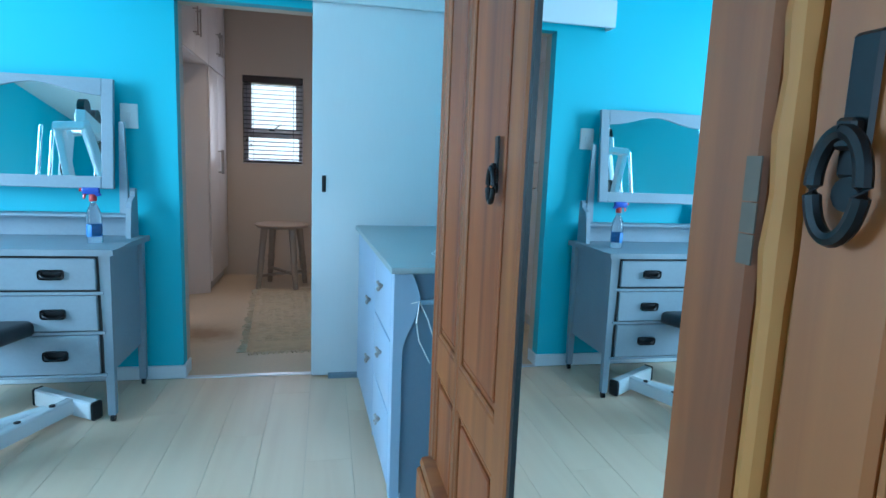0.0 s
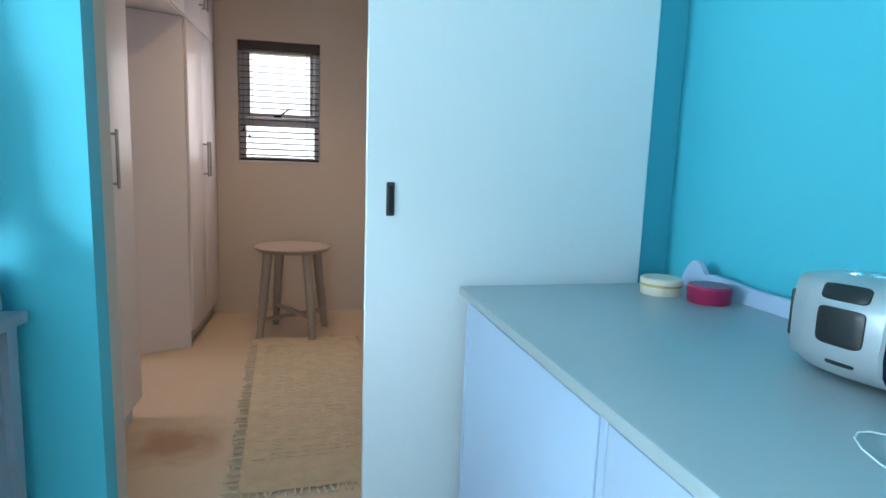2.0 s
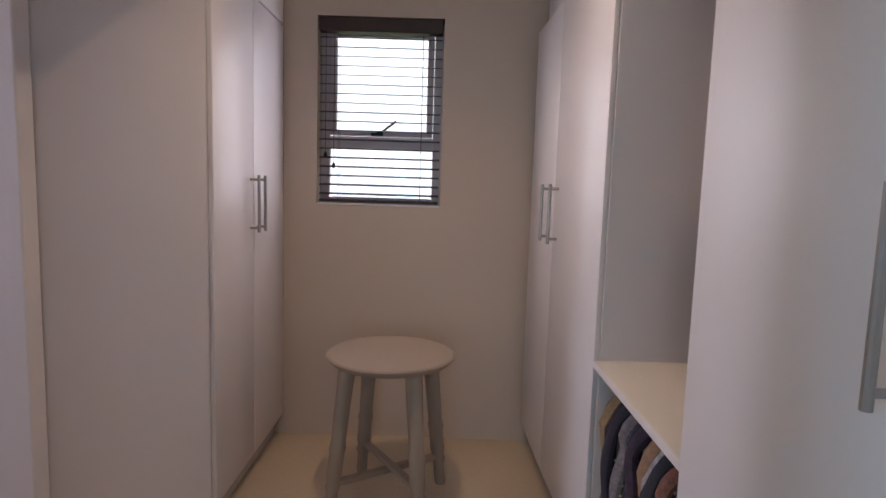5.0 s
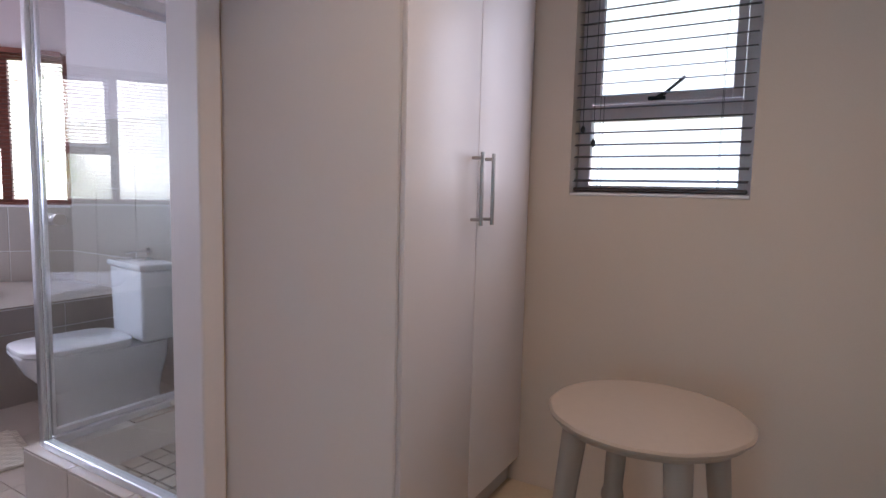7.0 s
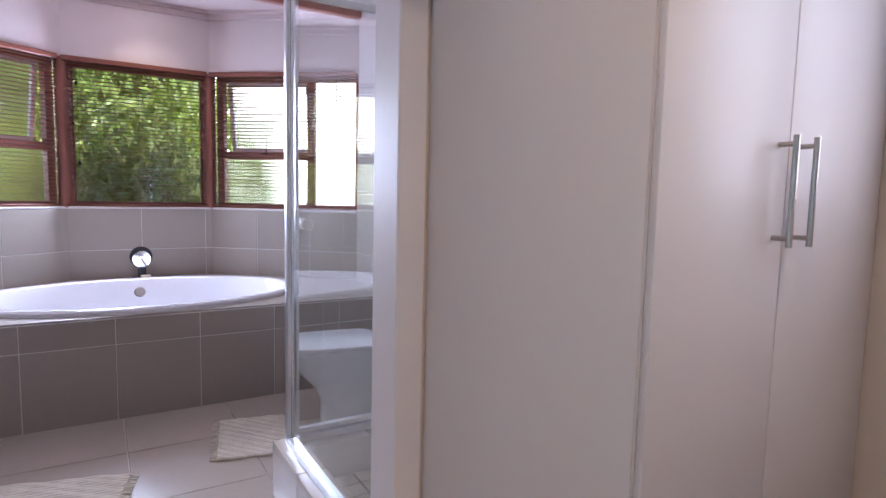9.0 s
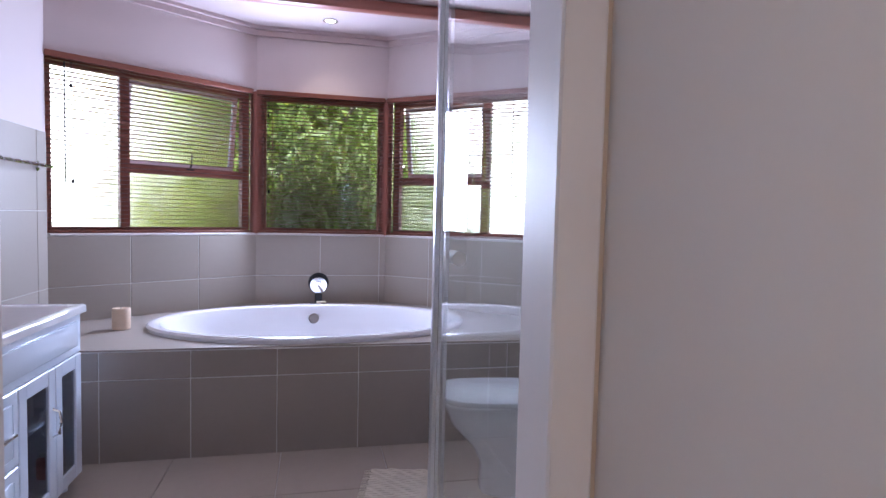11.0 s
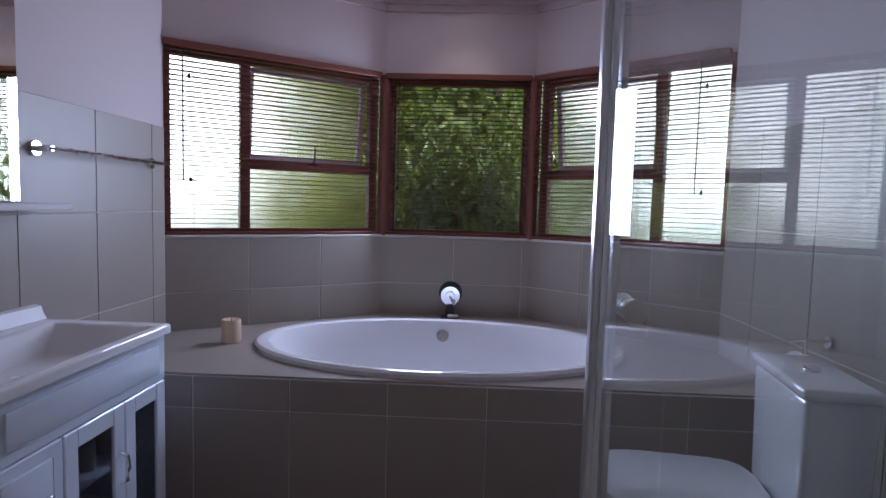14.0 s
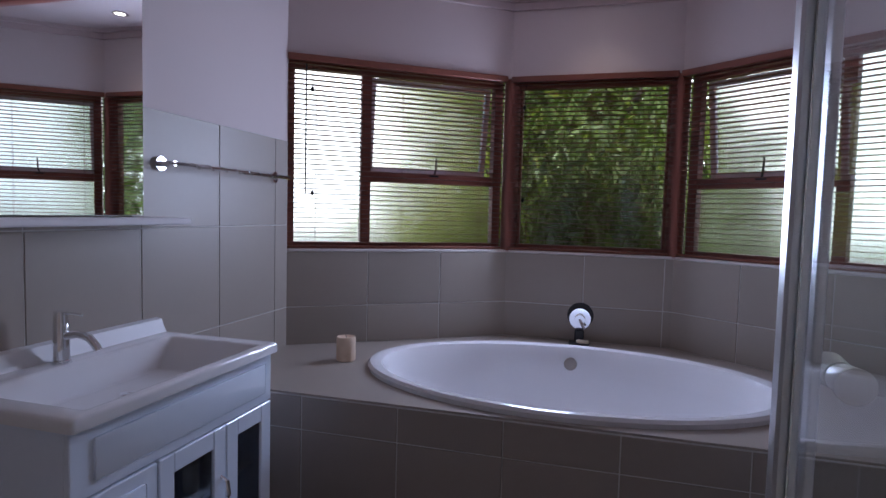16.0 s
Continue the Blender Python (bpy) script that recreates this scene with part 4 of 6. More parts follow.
def radio():
    t = thing("cd_radio", "silver portable CD radio with a dark speaker grille", "radio", 0.79, 2.15, 0.892, -64)
    t.scale = (0.84, 0.84, 0.98)
    sil = mat("silver_radio_plastic", (0.42, 0.47, 0.50), 0.3, 0.4, vary=0.05)
    W = 0.20

    def shell_point(u, th, grow=0.0):
        e = max((1 - min(abs(u), 1) ** 4) ** 0.5, 0.42)
        cs, sn = math.cos(th), math.sin(th)
        y = math.copysign(abs(cs) ** 0.62, cs) * (0.118 * e + grow)
        z = 0.086 + math.copysign(abs(sn) ** 0.6, sn) * (0.082 * (0.72 + 0.28 * e) + grow)
        return (u * W, y - 0.02 * max(0, 1 - abs(u)), z)

    b = B()
    rings = [[b.verts.new(shell_point(-1 + 2 * k / 24, 2 * math.pi * a / 32)) for a in range(32)] for k in range(25)]
    for r0, r1 in zip(rings, rings[1:]):
        for a in range(32):
            b.faces.new((r0[a], r0[(a + 1) % 32], r1[(a + 1) % 32], r1[a]))
    b.faces.new(rings[0][::-1])
    b.faces.new(rings[-1])
    bmesh.ops.recalc_face_normals(b, faces=b.faces)
    part("body", b, sil, t)

    def inlay(name, uc, tc, du, dt, grow, m, label="", power=0.5):
        """A rounded panel that lies on the shell's front, a little proud of it."""
        b = B()
        n = 32
        last = None
        first = [b.verts.new(shell_point(uc, math.pi + tc, grow))]
        for r, g in ((0.3, grow), (0.6, grow), (0.9, grow), (0.97, grow * 0.8), (1.0, 0.0)):
            ring = []
            for k in range(n):
                c, q = math.cos(2 * math.pi * k / n), math.sin(2 * math.pi * k / n)
                ring.append(b.verts.new(shell_point(uc + du * r * math.copysign(abs(c) ** power, c), math.pi + tc + dt * r * math.copysign(abs(q) ** power, q), g)))
            for k in range(n):
                if last is None:
                    b.faces.new((first[0], ring[k], ring[(k + 1) % n]))
                else:
                    b.faces.new((last[k], ring[k], ring[(k + 1) % n], last[(k + 1) % n]))
            last = ring
        bmesh.ops.recalc_face_normals(b, faces=b.faces)
        return part(name, b, m, t, label)

    grille = mat("dark_speaker_mesh", (0.004, 0.005, 0.012), 0.28, vary=0.2, bump=0, spec=0.25)
    inlay("speaker_surround", 0.34, 0.10, 0.50, 0.88, 0.003, sil, "silver rim round the speaker", 0.6)
    inlay("speaker_grille", 0.34, 0.10, 0.47, 0.82, 0.006, grille, "dark blue-black speaker mesh", 0.6)
    inlay("display_panel", -0.48, -0.62, 0.20, 0.22, 0.004, BLACK, "black display panel", 0.35)
    inlay("cassette_panel", -0.48, -0.08, 0.20, 0.18, 0.004, BLACK, "", 0.35)
    inlay("name_bar", -0.45, 0.42, 0.12, 0.04, 0.002, BLACK, "", 0.35)
    b = B()
    lathe(b, [(0.0, 0), (0.066, 0.0), (0.068, 0.003), (0.064, 0.007), (0, 0.009)], 28, (0.02, 0.0, 0.166))
    part("cd_lid", b, sil, t)
    for x in (-0.11, -0.07, 0.09, 0.13):
        part("button", box(B(), x - 0.014, x + 0.014, -0.045, -0.022, 0.160, 0.170, 0.004, 2), BLACK if x > 0 else CHROME, t)
    part("side_grip", box(B(), -0.206, -0.195, -0.05, 0.05, 0.05, 0.13, 0.005, 2), BLACK, t)
    c = thing("power_cable", "black power cable lying behind the radio", "cable", 0.905, 1.88, 0.892)
    b = B()
    tube(b, [(-0.02, 0.06, 0.045), (0.0, 0.0, 0.05), (0.005, -0.06, 0.035), (0.0, -0.12, 0.012), (-0.02, -0.18, 0.006)], 0.004, 8)
    part("cord", b, BLACK, c)


def chest_clutter():
    for x, y, m, label in ((0.765, 2.795, mat("cream_tin", (0.72, 0.62, 0.50), 0.35), "round cream tin with a gold lid rim"), (0.835, 2.70, mat("crimson_tin", (0.34, 0.015, 0.07), 0.3), "round crimson tin with a flat lid")):
        t = thing("round_tin", label, "tin", x, y, 0.892)
        b = B()
        lathe(b, [(0.0, 0.0), (0.048, 0.0), (0.05, 0.003), (0.05, 0.026)], 30)
        part("base", b, m, t)
        b = B()
        lathe(b, [(0.0505, 0.022), (0.0515, 0.024), (0.0515, 0.038), (0.048, 0.042), (0.0, 0.0425)], 30)
        part("lid", b, m, t)
        if "cream" in label:
            b = B()
            lathe(b, [(0.0515, 0.0215), (0.0525, 0.0225), (0.0525, 0.0265), (0.0515, 0.0275), (0.0505, 0.0245), (0.0515, 0.0215)], 30)
            part("rim", b, mat("gold_band", (0.55, 0.40, 0.16), 0.35, 0.7), t, "thin gold rim")
    t = thing("earphones", "white tangled earphones lying on the top", "earphones", 0.555, 1.895, 0.8925)
    white = mat("white_cable_rubber", (0.80, 0.82, 0.84), 0.35)
    pts = []
    for k in range(60):
        a = k * 0.30
        r = 0.05 + 0.035 * math.sin(a * 0.61)
        pts.append((r * math.cos(a) * 0.75 + 0.03 * math.sin(a * 0.27), r * math.sin(a) * 1.4 + 0.03 * math.cos(a * 0.23), 0.004 + 0.003 * math.sin(a * 1.3)))
    b = B()
    tube(b, pts, 0.0011, 6)
    part("cord", b, white, t)
    for x, y in ((0.03, -0.07), (0.06, -0.045)):
        b = B()
        bmesh.ops.create_uvsphere(b, u_segments=12, v_segments=8, radius=0.009, matrix=Matrix.Translation((x, y, 0.009)))
        tube(b, [(x, y, 0.009), (x - 0.02, y + 0.012, 0.007)], 0.0035, 8)
        part("earbud", b, white, t)
    t = thing("pocket_charger", "small black glossy pocket device", "charger", 0.795, 1.80, 0.892, 25)
    part("case", box(B(), -0.028, 0.028, -0.038, 0.038, 0, 0.022, 0.010, 3), mat("gloss_black_plastic", (0.012, 0.014, 0.02), 0.12), t)
    part("face", box(B(), -0.018, 0.018, -0.028, 0.028, 0.0215, 0.0235, 0.001), BLACK, t)
    t = thing("charging_cable", "thin white cable hanging over the towel bar", "cable", 0.435, 1.672, 0.76)
    b = B()
    tube(b, [(-0.06, 0.012, 0.0), (-0.02, 0.0, 0.012), (0.01, -0.012, -0.05), (0.045, -0.014, -0.16), (0.09, -0.014, -0.30), (0.13, -0.012, -0.40)], 0.0022, 8)
    tube(b, [(0.03, 0.0, 0.016), (0.10, 0.002, 0.02), (0.14, -0.008, -0.02), (0.145, -0.01, -0.12), (0.14, -0.01, -0.22)], 0.0022, 8)
    tube(b, [(-0.02, -0.004, 0.01), (-0.03, -0.012, -0.06), (-0.02, -0.014, -0.12), (0.02, -0.014, -0.20)], 0.0022, 8)
    part("cord", b, white, t)


armoire()
chest()
sliding_door()
dressing_chest()
wall_switch()
spray_bottle()
multi_gym()
radio()
chest_clutter()

# ---- closet things ----
def cupboard(x_front, x_back, y0, y1, z0, z1, nx, seams, handle_ys, handle_z, label, toe=True, plain_end=None):
    """A built-in cupboard: carcass, toe board, one door for each stretch between the seams, and bar handles."""
    t = thing("built_in_cupboard", label, "cupboard", (x_front + x_back) / 2, (y0 + y1) / 2, z0, group="closet cupboards")
    ox, oy = (x_front + x_back) / 2, (y0 + y1) / 2
    fx = x_front - nx * 0.018 - ox
    bxx = x_back - ox
    base = 0.10 if toe else 0.0
    H = z1 - z0
    part("carcass", box(B(), min(fx, bxx), max(fx, bxx), y0 - oy, y1 - oy, base, H, 0.0015), MELAMINE, t)
    if toe:
        tx = x_front - nx * 0.045 - ox
        part("toe_board", box(B(), min(tx, bxx), max(tx, bxx), y0 - oy, y1 - oy, 0, base), mat("grey_toe_board", (0.50, 0.47, 0.45), 0.4), t)
    edges = [y0] + list(seams) + [y1]
    for k, (a, c) in enumerate(zip(edges, edges[1:])):
        x1 = x_front - ox
        d = part("door", box(B(), min(fx + nx * 0.001, x1), max(fx + nx * 0.001, x1), a + 0.002 - oy, c - 0.002 - oy, base + 0.004, H - 0.003, 0.002, 2), MELAMINE, t)
        if handle_ys[k] is not None:
            bar_handle(d, x1, handle_ys[k] - oy, handle_z[0] - z0, handle_z[1] - z0, nx)
    return t


LX, RX = -0.895, 0.350
cupboard(LX, CL_X0 + 0.004, 3.265, 4.20, 0, 2.0, 1, [3.85], [3.78, 3.92], (1.08, 1.27), "tall white two-door cupboard beside the bedroom doorway")
cupboard(LX, CL_X0 + 0.004, 5.25, CL_Y1 - 0.002, 0, 2.0, 1, [5.665], [5.625, 5.705], (1.08, 1.275), "tall white two-door cupboard next to the window wall")
cupboard(RX, CL_X1 - 0.004, 3.265, 4.34, 0, 2.0, -1, [3.80], [3.75, 3.85], (1.08, 1.27), "tall white two-door cupboard opposite the bathroom doorway")
far_right = cupboard(RX - 0.022, 0.935, 4.995, 6.083, 0, 2.0, -1, [5.61], [5.54, 5.68], (1.08, 1.275), "tall white two-door cupboard facing the window")
far_right.matrix_basis = pose((RX - 0.022 + 0.935) / 2, 5.539, 0, 0, 0, 2.6)
for a, c in ((3.265, 4.20), (4.206, 5.244), (5.25, CL_Y1 - 0.002)):
    m = (a + c) / 2
    cupboard(LX, CL_X0 + 0.004, a, c, 2.004, CL_H - 0.004, 1, [m], [m - 0.05, m + 0.05], (2.16, 2.33), "white two-door top cupboard under the ceiling", toe=False)
for a, c in ((3.265, 4.34), (4.346, 4.975), (5.0, 6.083)):
    m = (a + c) / 2
    far = a > 5
    top = cupboard(RX - 0.022 if far else RX, 0.935 if far else CL_X1 - 0.004, a, c, 2.004, CL_H - 0.004, -1, [m], [m - 0.05, m + 0.05], (2.10, 2.26), "white two-door top cupboard under the ceiling", toe=False)
    if far:
        top.matrix_basis = pose((RX - 0.022 + 0.935) / 2, 5.539, 2.004, 0, 0, 2.6)
t = thing("closet_shelf", "cream shelf board between the tall cupboards", "shelf", 0.665, 4.68, 0.742)
part("board", box(B(), -0.31, 0.31, -0.334, 0.308, 0, 0.022, 0.002), mat("cream_shelf_board", (0.72, 0.66, 0.58), 0.35, vary=0.04), t)
part("edge_strip", box(B(), -0.3115, -0.3102, -0.334, 0.308, 0.0008, 0.0212, 0.0004), MELAMINE, t, "pale edge strip")
t = thing("hanging_rail", "steel hanging rail under the closet shelf", "rail", 0.50, 4.68, 0.655)
part("tube", cyl(B(), (0, -0.336, 0), (0, 0.312, 0), 0.011, n=14), STEEL, t)


def scarves():
    """Rolled scarves laid over the rail: a thick arch, two hanging lengths that sway a little, and sewn dots."""
    rnd = random.Random(11)
    tones = [(0.30, 0.20, 0.11), (0.025, 0.022, 0.035), (0.03, 0.025, 0.04), (0.20, 0.17, 0.18), (0.02, 0.022, 0.05), (0.05, 0.03, 0.05), (0.34, 0.20, 0.12), (0.42, 0.38, 0.38), (0.03, 0.03, 0.04), (0.22, 0.09, 0.06), (0.05, 0.05, 0.09), (0.40, 0.34, 0.30)]
    for k, c in enumerate(tones):
        y = 4.955 - k * 0.050
        m = mat("patterned_scarf_cloth", c, 0.9, vary=0.9 if k % 2 else 0.5, scale=42, fine=150, bump=0.35)
        pale = c[0] > 0.1
        t = thing("hanging_scarf", "pale brown striped scarf rolled over the hanging rail" if pale else "dark dotted scarf rolled over the hanging rail", "scarf", 0.50, y, 0.655, group="scarves on the rail")
        half = 0.085 + 0.035 * rnd.random()
        front, rear = 0.40 + 0.16 * rnd.random(), 0.30 + 0.15 * rnd.random()
        thick, wide = 0.015 + 0.005 * rnd.random(), 0.021 + 0.004 * rnd.random()
        path = []
        for q in range(15):
            path.append(Vector((-half - 0.012 * math.sin(q * 0.5 + k), 0.006 * math.sin(q * 0.6 + k), -0.08 - front * (1 - q / 14))))
        for q in range(1, 12):
            a = math.pi * (1 - q / 12)
            path.append(Vector((half * math.cos(a), 0, -0.08 + (0.093 + thick) * math.sin(a))))
        for q in range(12):
            path.append(Vector((half, 0.005 * math.sin(q + k), -0.08 - rear * q / 11)))
        b = B()
        rings, spots = [], []
        for q, p in enumerate(path):
            d = (path[min(q + 1, len(path) - 1)] - path[max(q - 1, 0)]).normalized()
            n = Vector((d.z, 0, -d.x))
            e = 1 + 0.12 * math.sin(q * 1.3 + k * 2)
            rings.append([b.verts.new(p + n * thick * e * math.cos(2 * math.pi * a / 10) + Vector((0, wide * e * math.sin(2 * math.pi * a / 10), 0))) for a in range(10)])
            spots.append((p, n, e))
        for r0, r1 in zip(rings, rings[1:]):
            for a in range(10):
                b.faces.new((r0[a], r0[(a + 1) % 10], r1[(a + 1) % 10], r1[a]))
        b.faces.new(rings[0][::-1])
        b.faces.new(rings[-1])
        bmesh.ops.recalc_face_normals(b, faces=b.faces)
        part("cloth", b, m, t)
        if k % 3 == 2:
            continue
        b = B()
        for q in range(4, 27):
            p, n, e = spots[q]
            for a in (2.2, 3.3, 4.3):
                if rnd.random() < 0.6:
                    bmesh.ops.create_icosphere(b, subdivisions=1, radius=0.0032 + 0.002 * rnd.random(), matrix=Matrix.Translation(p - n * thick * e * math.cos(a + math.pi) * -1.0 + Vector((0, wide * e * math.sin(a), 0))))
        part("dot_trim", b, RUG_LIGHT if pale else CEIL, t, "pale sewn dots")


def jewellery_stand():
    t = thing("jewellery_stand", "dark jewellery stand hung with pearl and bead necklaces", "jewellery stand", 0.69, 4.865, 0.764)
    dark = wood("dark_walnut", (0.03, 0.015, 0.01), (0.09, 0.045, 0.03), 0.4)
    b = B()
    lathe(b, [(0.0, 0), (0.085, 0), (0.088, 0.008), (0.05, 0.02), (0.016, 0.03), (0.013, 0.2), (0.012, 0.36), (0.02, 0.375), (0.024, 0.39), (0.014, 0.405), (0.0, 0.41)], 20)
    part("stand", b, dark, t)
    b = B()
    for k in range(6):
        a = k * math.pi / 3 + 0.3
        tube(b, [(0, 0, 0.36), (0.04 * math.cos(a), 0.04 * math.sin(a), 0.375), (0.065 * math.cos(a), 0.065 * math.sin(a), 0.37)], 0.007, 8)
    part("cross_arm", b, dark, t)
    pearl = mat("pearl_bead", (0.72, 0.66, 0.58), 0.25, coat=0.5)
    jet = mat("jet_bead", (0.02, 0.016, 0.02), 0.25)
    brown = mat("brown_wood_bead", (0.07, 0.03, 0.02), 0.35)
    tones = [(pearl, 0.0055), (jet, 0.009), (brown, 0.011), (mat("amber_bead", (0.20, 0.07, 0.03), 0.25), 0.008), (jet, 0.008), (mat("teal_bead", (0.04, 0.12, 0.13), 0.25), 0.007), (mat("garnet_bead", (0.14, 0.015, 0.02), 0.25), 0.009), (brown, 0.012)]
    for n in range(18):
        m, r = tones[n % 8] if n not in (9, 11) else (pearl, 0.005)
        a0 = n * 2 * math.pi / 18 + 2.4
        drop = 0.20 + 0.05 * ((n * 7) % 4)
        out = 0.060 + 0.006 * (n % 3)
        w = 0.45 + 0.12 * (n % 3)

        def hang(u):
            a = a0 + w * u
            return Vector((out * math.cos(a), out * math.sin(a), 0.385 - drop * (1 - u * u) ** 0.6))
        b = B()
        walked, last = 0.0, hang(-1)
        for k in range(601):
            q = hang(-1 + k / 300)
            walked += (q - last).length
            last = q
            if walked > 2.0 * r:
                walked = 0.0
                bmesh.ops.create_icosphere(b, subdivisions=1, radius=r, matrix=Matrix.Translation(q))
        part("necklace", b, m, t, "string of beads")
    d = thing("trinket_dish", "small red trinket dish on the shelf", "dish", 0.625, 4.77, 0.764)
    part("bowl", lathe(B(), [(0.0, 0.0), (0.045, 0.0), (0.06, 0.018), (0.056, 0.02), (0.042, 0.006), (0.0, 0.005)], 22), mat("red_lacquer", (0.42, 0.02, 0.02), 0.25), d)


def stool():
    t = thing("round_stool", "round grey-washed wooden stool with four splayed turned legs", "stool", -0.305, 5.52, 0)
    H = 0.612
    b = B()
    rings = []
    n = 96
    for r, z in ((0.02, H - 0.034), (0.222, H - 0.034), (0.236, H - 0.029), (0.244, H - 0.018), (0.252, H - 0.012), (0.254, H - 0.005), (0.247, H), (0.02, H + 0.001)):
        ring = []
        for k in range(n):
            a = 2 * math.pi * k / n
            e = r * (1 + (0.010 * abs(math.sin(7 * a)) + 0.004 * math.sin(3 * a + 1) - 0.008 if r > 0.2 else 0))
            ring.append(b.verts.new((e * math.cos(a), e * math.sin(a), z)))
        rings.append(ring)
    for p, q in zip(rings, rings[1:]):
        for k in range(n):
            b.faces.new((p[k], p[(k + 1) % n], q[(k + 1) % n], q[k]))
    b.faces.new(rings[0][::-1])
    b.faces.new(rings[-1])
    part("seat", b, STOOL_WOOD, t)
    prof = ((0.0, 0.021), (0.03, 0.024), (0.16, 0.023), (0.20, 0.030), (0.235, 0.024), (0.27, 0.030), (0.42, 0.029), (0.46, 0.034), (0.50, 0.028), (0.80, 0.031), (0.95, 0.033), (1.0, 0.033))
    for k in range(4):
        a = radians(33 + 90 * k)
        c, s_ = math.cos(a), math.sin(a)
        b = B()
        p, q = Vector((0.252 * c, 0.252 * s_, 0.0)), Vector((0.185 * c, 0.185 * s_, H - 0.034))
        rows = [[b.verts.new(p.lerp(q, u) + Vector((r * math.cos(2 * math.pi * i / 14), r * math.sin(2 * math.pi * i / 14), 0))) for i in range(14)] for u, r in prof]
        for r0, r1 in zip(rows, rows[1:]):
            for i in range(14):
                b.faces.new((r0[i], r0[(i + 1) % 14], r1[(i + 1) % 14], r1[i]))
        b.faces.new(rows[0][::-1])
        b.faces.new(rows[-1])
        part("leg", b, STOOL_WOOD, t)
    for a, z in ((33, 0.125), (123, 0.150)):
        c, s_ = 0.235 * math.cos(radians(a)), 0.235 * math.sin(radians(a))
        b = B()
        square_tube(b, (c, s_, z), (-c, -s_, z), 0.030, 0.024)
        part("stretcher", b, STOOL_WOOD, t)


def runner():
    t = thing("jute_runner", "woven jute runner with raised cross ridges and fringed ends", "rug", -0.135, 4.44, 0.0, 4.2)
    hw, hl = 0.315, 0.93
    b = B()
    n, mm = 62, 12
    g = []
    rnd = random.Random(8)
    for i in range(n + 1):
        row = []
        for j in range(mm + 1):
            u, w = i / n * 2 - 1, j / mm * 2 - 1
            edge = 0.006 * math.sin(i * 1.7) * (abs(w) > 0.95)
            row.append(b.verts.new((w * hw + edge, u * hl, 0.007 + 0.0015 * math.sin(i * 0.9) * math.cos(j * 1.3))))
        g.append(row)
    for i in range(n):
        for j in range(mm):
            b.faces.new((g[i][j], g[i][j + 1], g[i + 1][j + 1], g[i + 1][j]))
    part("weave", b, RUG, t)
    b = B()
    for k in range(46):
        y = -hl + 0.04 + k * (2 * hl - 0.08) / 45
        for s in range(9):
            x0 = -hw * 0.86 + s * hw * 1.72 / 9 + rnd.uniform(-0.008, 0.008)
            if rnd.random() < 0.75 and 4 < k < 43:
                tube(b, [(x0, y, 0.0075), (x0 + 0.025, y + rnd.uniform(-0.002, 0.002), 0.0092), (x0 + 0.05, y, 0.0075)], 0.0032, 5)
    tagged(part("ridge_weave", b, RUG_LIGHT, t, "pale raised cross stitches"), kind="stuff")
    b = B()
    for side in (-1, 1):
        for k in range(44):
            y = -hl + (k + 0.5) * 2 * hl / 44
            ln = 0.035 + rnd.random() * 0.025
            tube(b, [(side * hw, y, 0.006), (side * (hw + ln * 0.6), y + rnd.uniform(-0.01, 0.01), 0.006), (side * (hw + ln), y + rnd.uniform(-0.015, 0.015), 0.004)], 0.006, 5)
        for k in range(24):
            x = -hw + (k + 0.5) * 2 * hw / 24
            tube(b, [(x, side * hl, 0.006), (x + rnd.uniform(-0.01, 0.01), side * (hl + 0.04), 0.004)], 0.005, 5)
    tagged(part("fringe", b, RUG_LIGHT, t, "loose jute fringe"), kind="stuff")


def blind(t, w, z0, z1, pitch, depth, y, material, tilt=8, head=0.045, cords=(0.2, 0.8), head_proud=0.02, over=0.0):
    """A venetian blind across local x from 0 to w: head rail, slats, bottom rail, ladder cords."""
    part("head_rail", box(B(), -over, w + over, y - depth / 2 - head_proud, y + depth / 2, z1 - head, z1, 0.003), material, t)
    part("bottom_rail", box(B(), 0.004, w - 0.004, y - depth / 2, y + depth / 2, z0, z0 + 0.014, 0.004), material, t)
    n = int((z1 - head - z0 - 0.02) / pitch)
    b = B()
    prof = [(-0.5, 0.0), (-0.25, 0.10), (0, 0.135), (0.25, 0.10), (0.5, 0.0)]
    up = [[b.verts.new((x, u * depth, v * depth * 0.5 + 0.0014)) for u, v in prof] for x in (0.003, w - 0.003)]
    dn = [[b.verts.new((x, u * depth, v * depth * 0.5)) for u, v in prof] for x in (0.003, w - 0.003)]
    for k in range(4):
        b.faces.new((up[0][k], up[1][k], up[1][k + 1], up[0][k + 1]))
        b.faces.new((dn[0][k + 1], dn[1][k + 1], dn[1][k], dn[0][k]))
    b.faces.new((up[0][0], dn[0][0], dn[1][0], up[1][0]))
    b.faces.new((up[1][4], dn[1][4], dn[0][4], up[0][4]))
    me = one_mesh("slat", b, material)
    for k in range(n):
        ob = new("slat", me)
        ob.parent = t
        ob.matrix_basis = pose(0, y, z0 + 0.018 + (k + 0.5) * (z1 - head - z0 - 0.02) / n, tilt + math.sin(k * 2.3) * 1.0, 0, 0)
    for c in cords:
        b = B()
        cyl(b, (c * w, y - depth / 2, z0 + 0.01), (c * w, y - depth / 2, z1 - head), 0.0009, n=5)
        cyl(b, (c * w, y + depth / 2, z0 + 0.01), (c * w, y + depth / 2, z1 - head), 0.0009, n=5)
        part("ladder_cord", b, material, t)


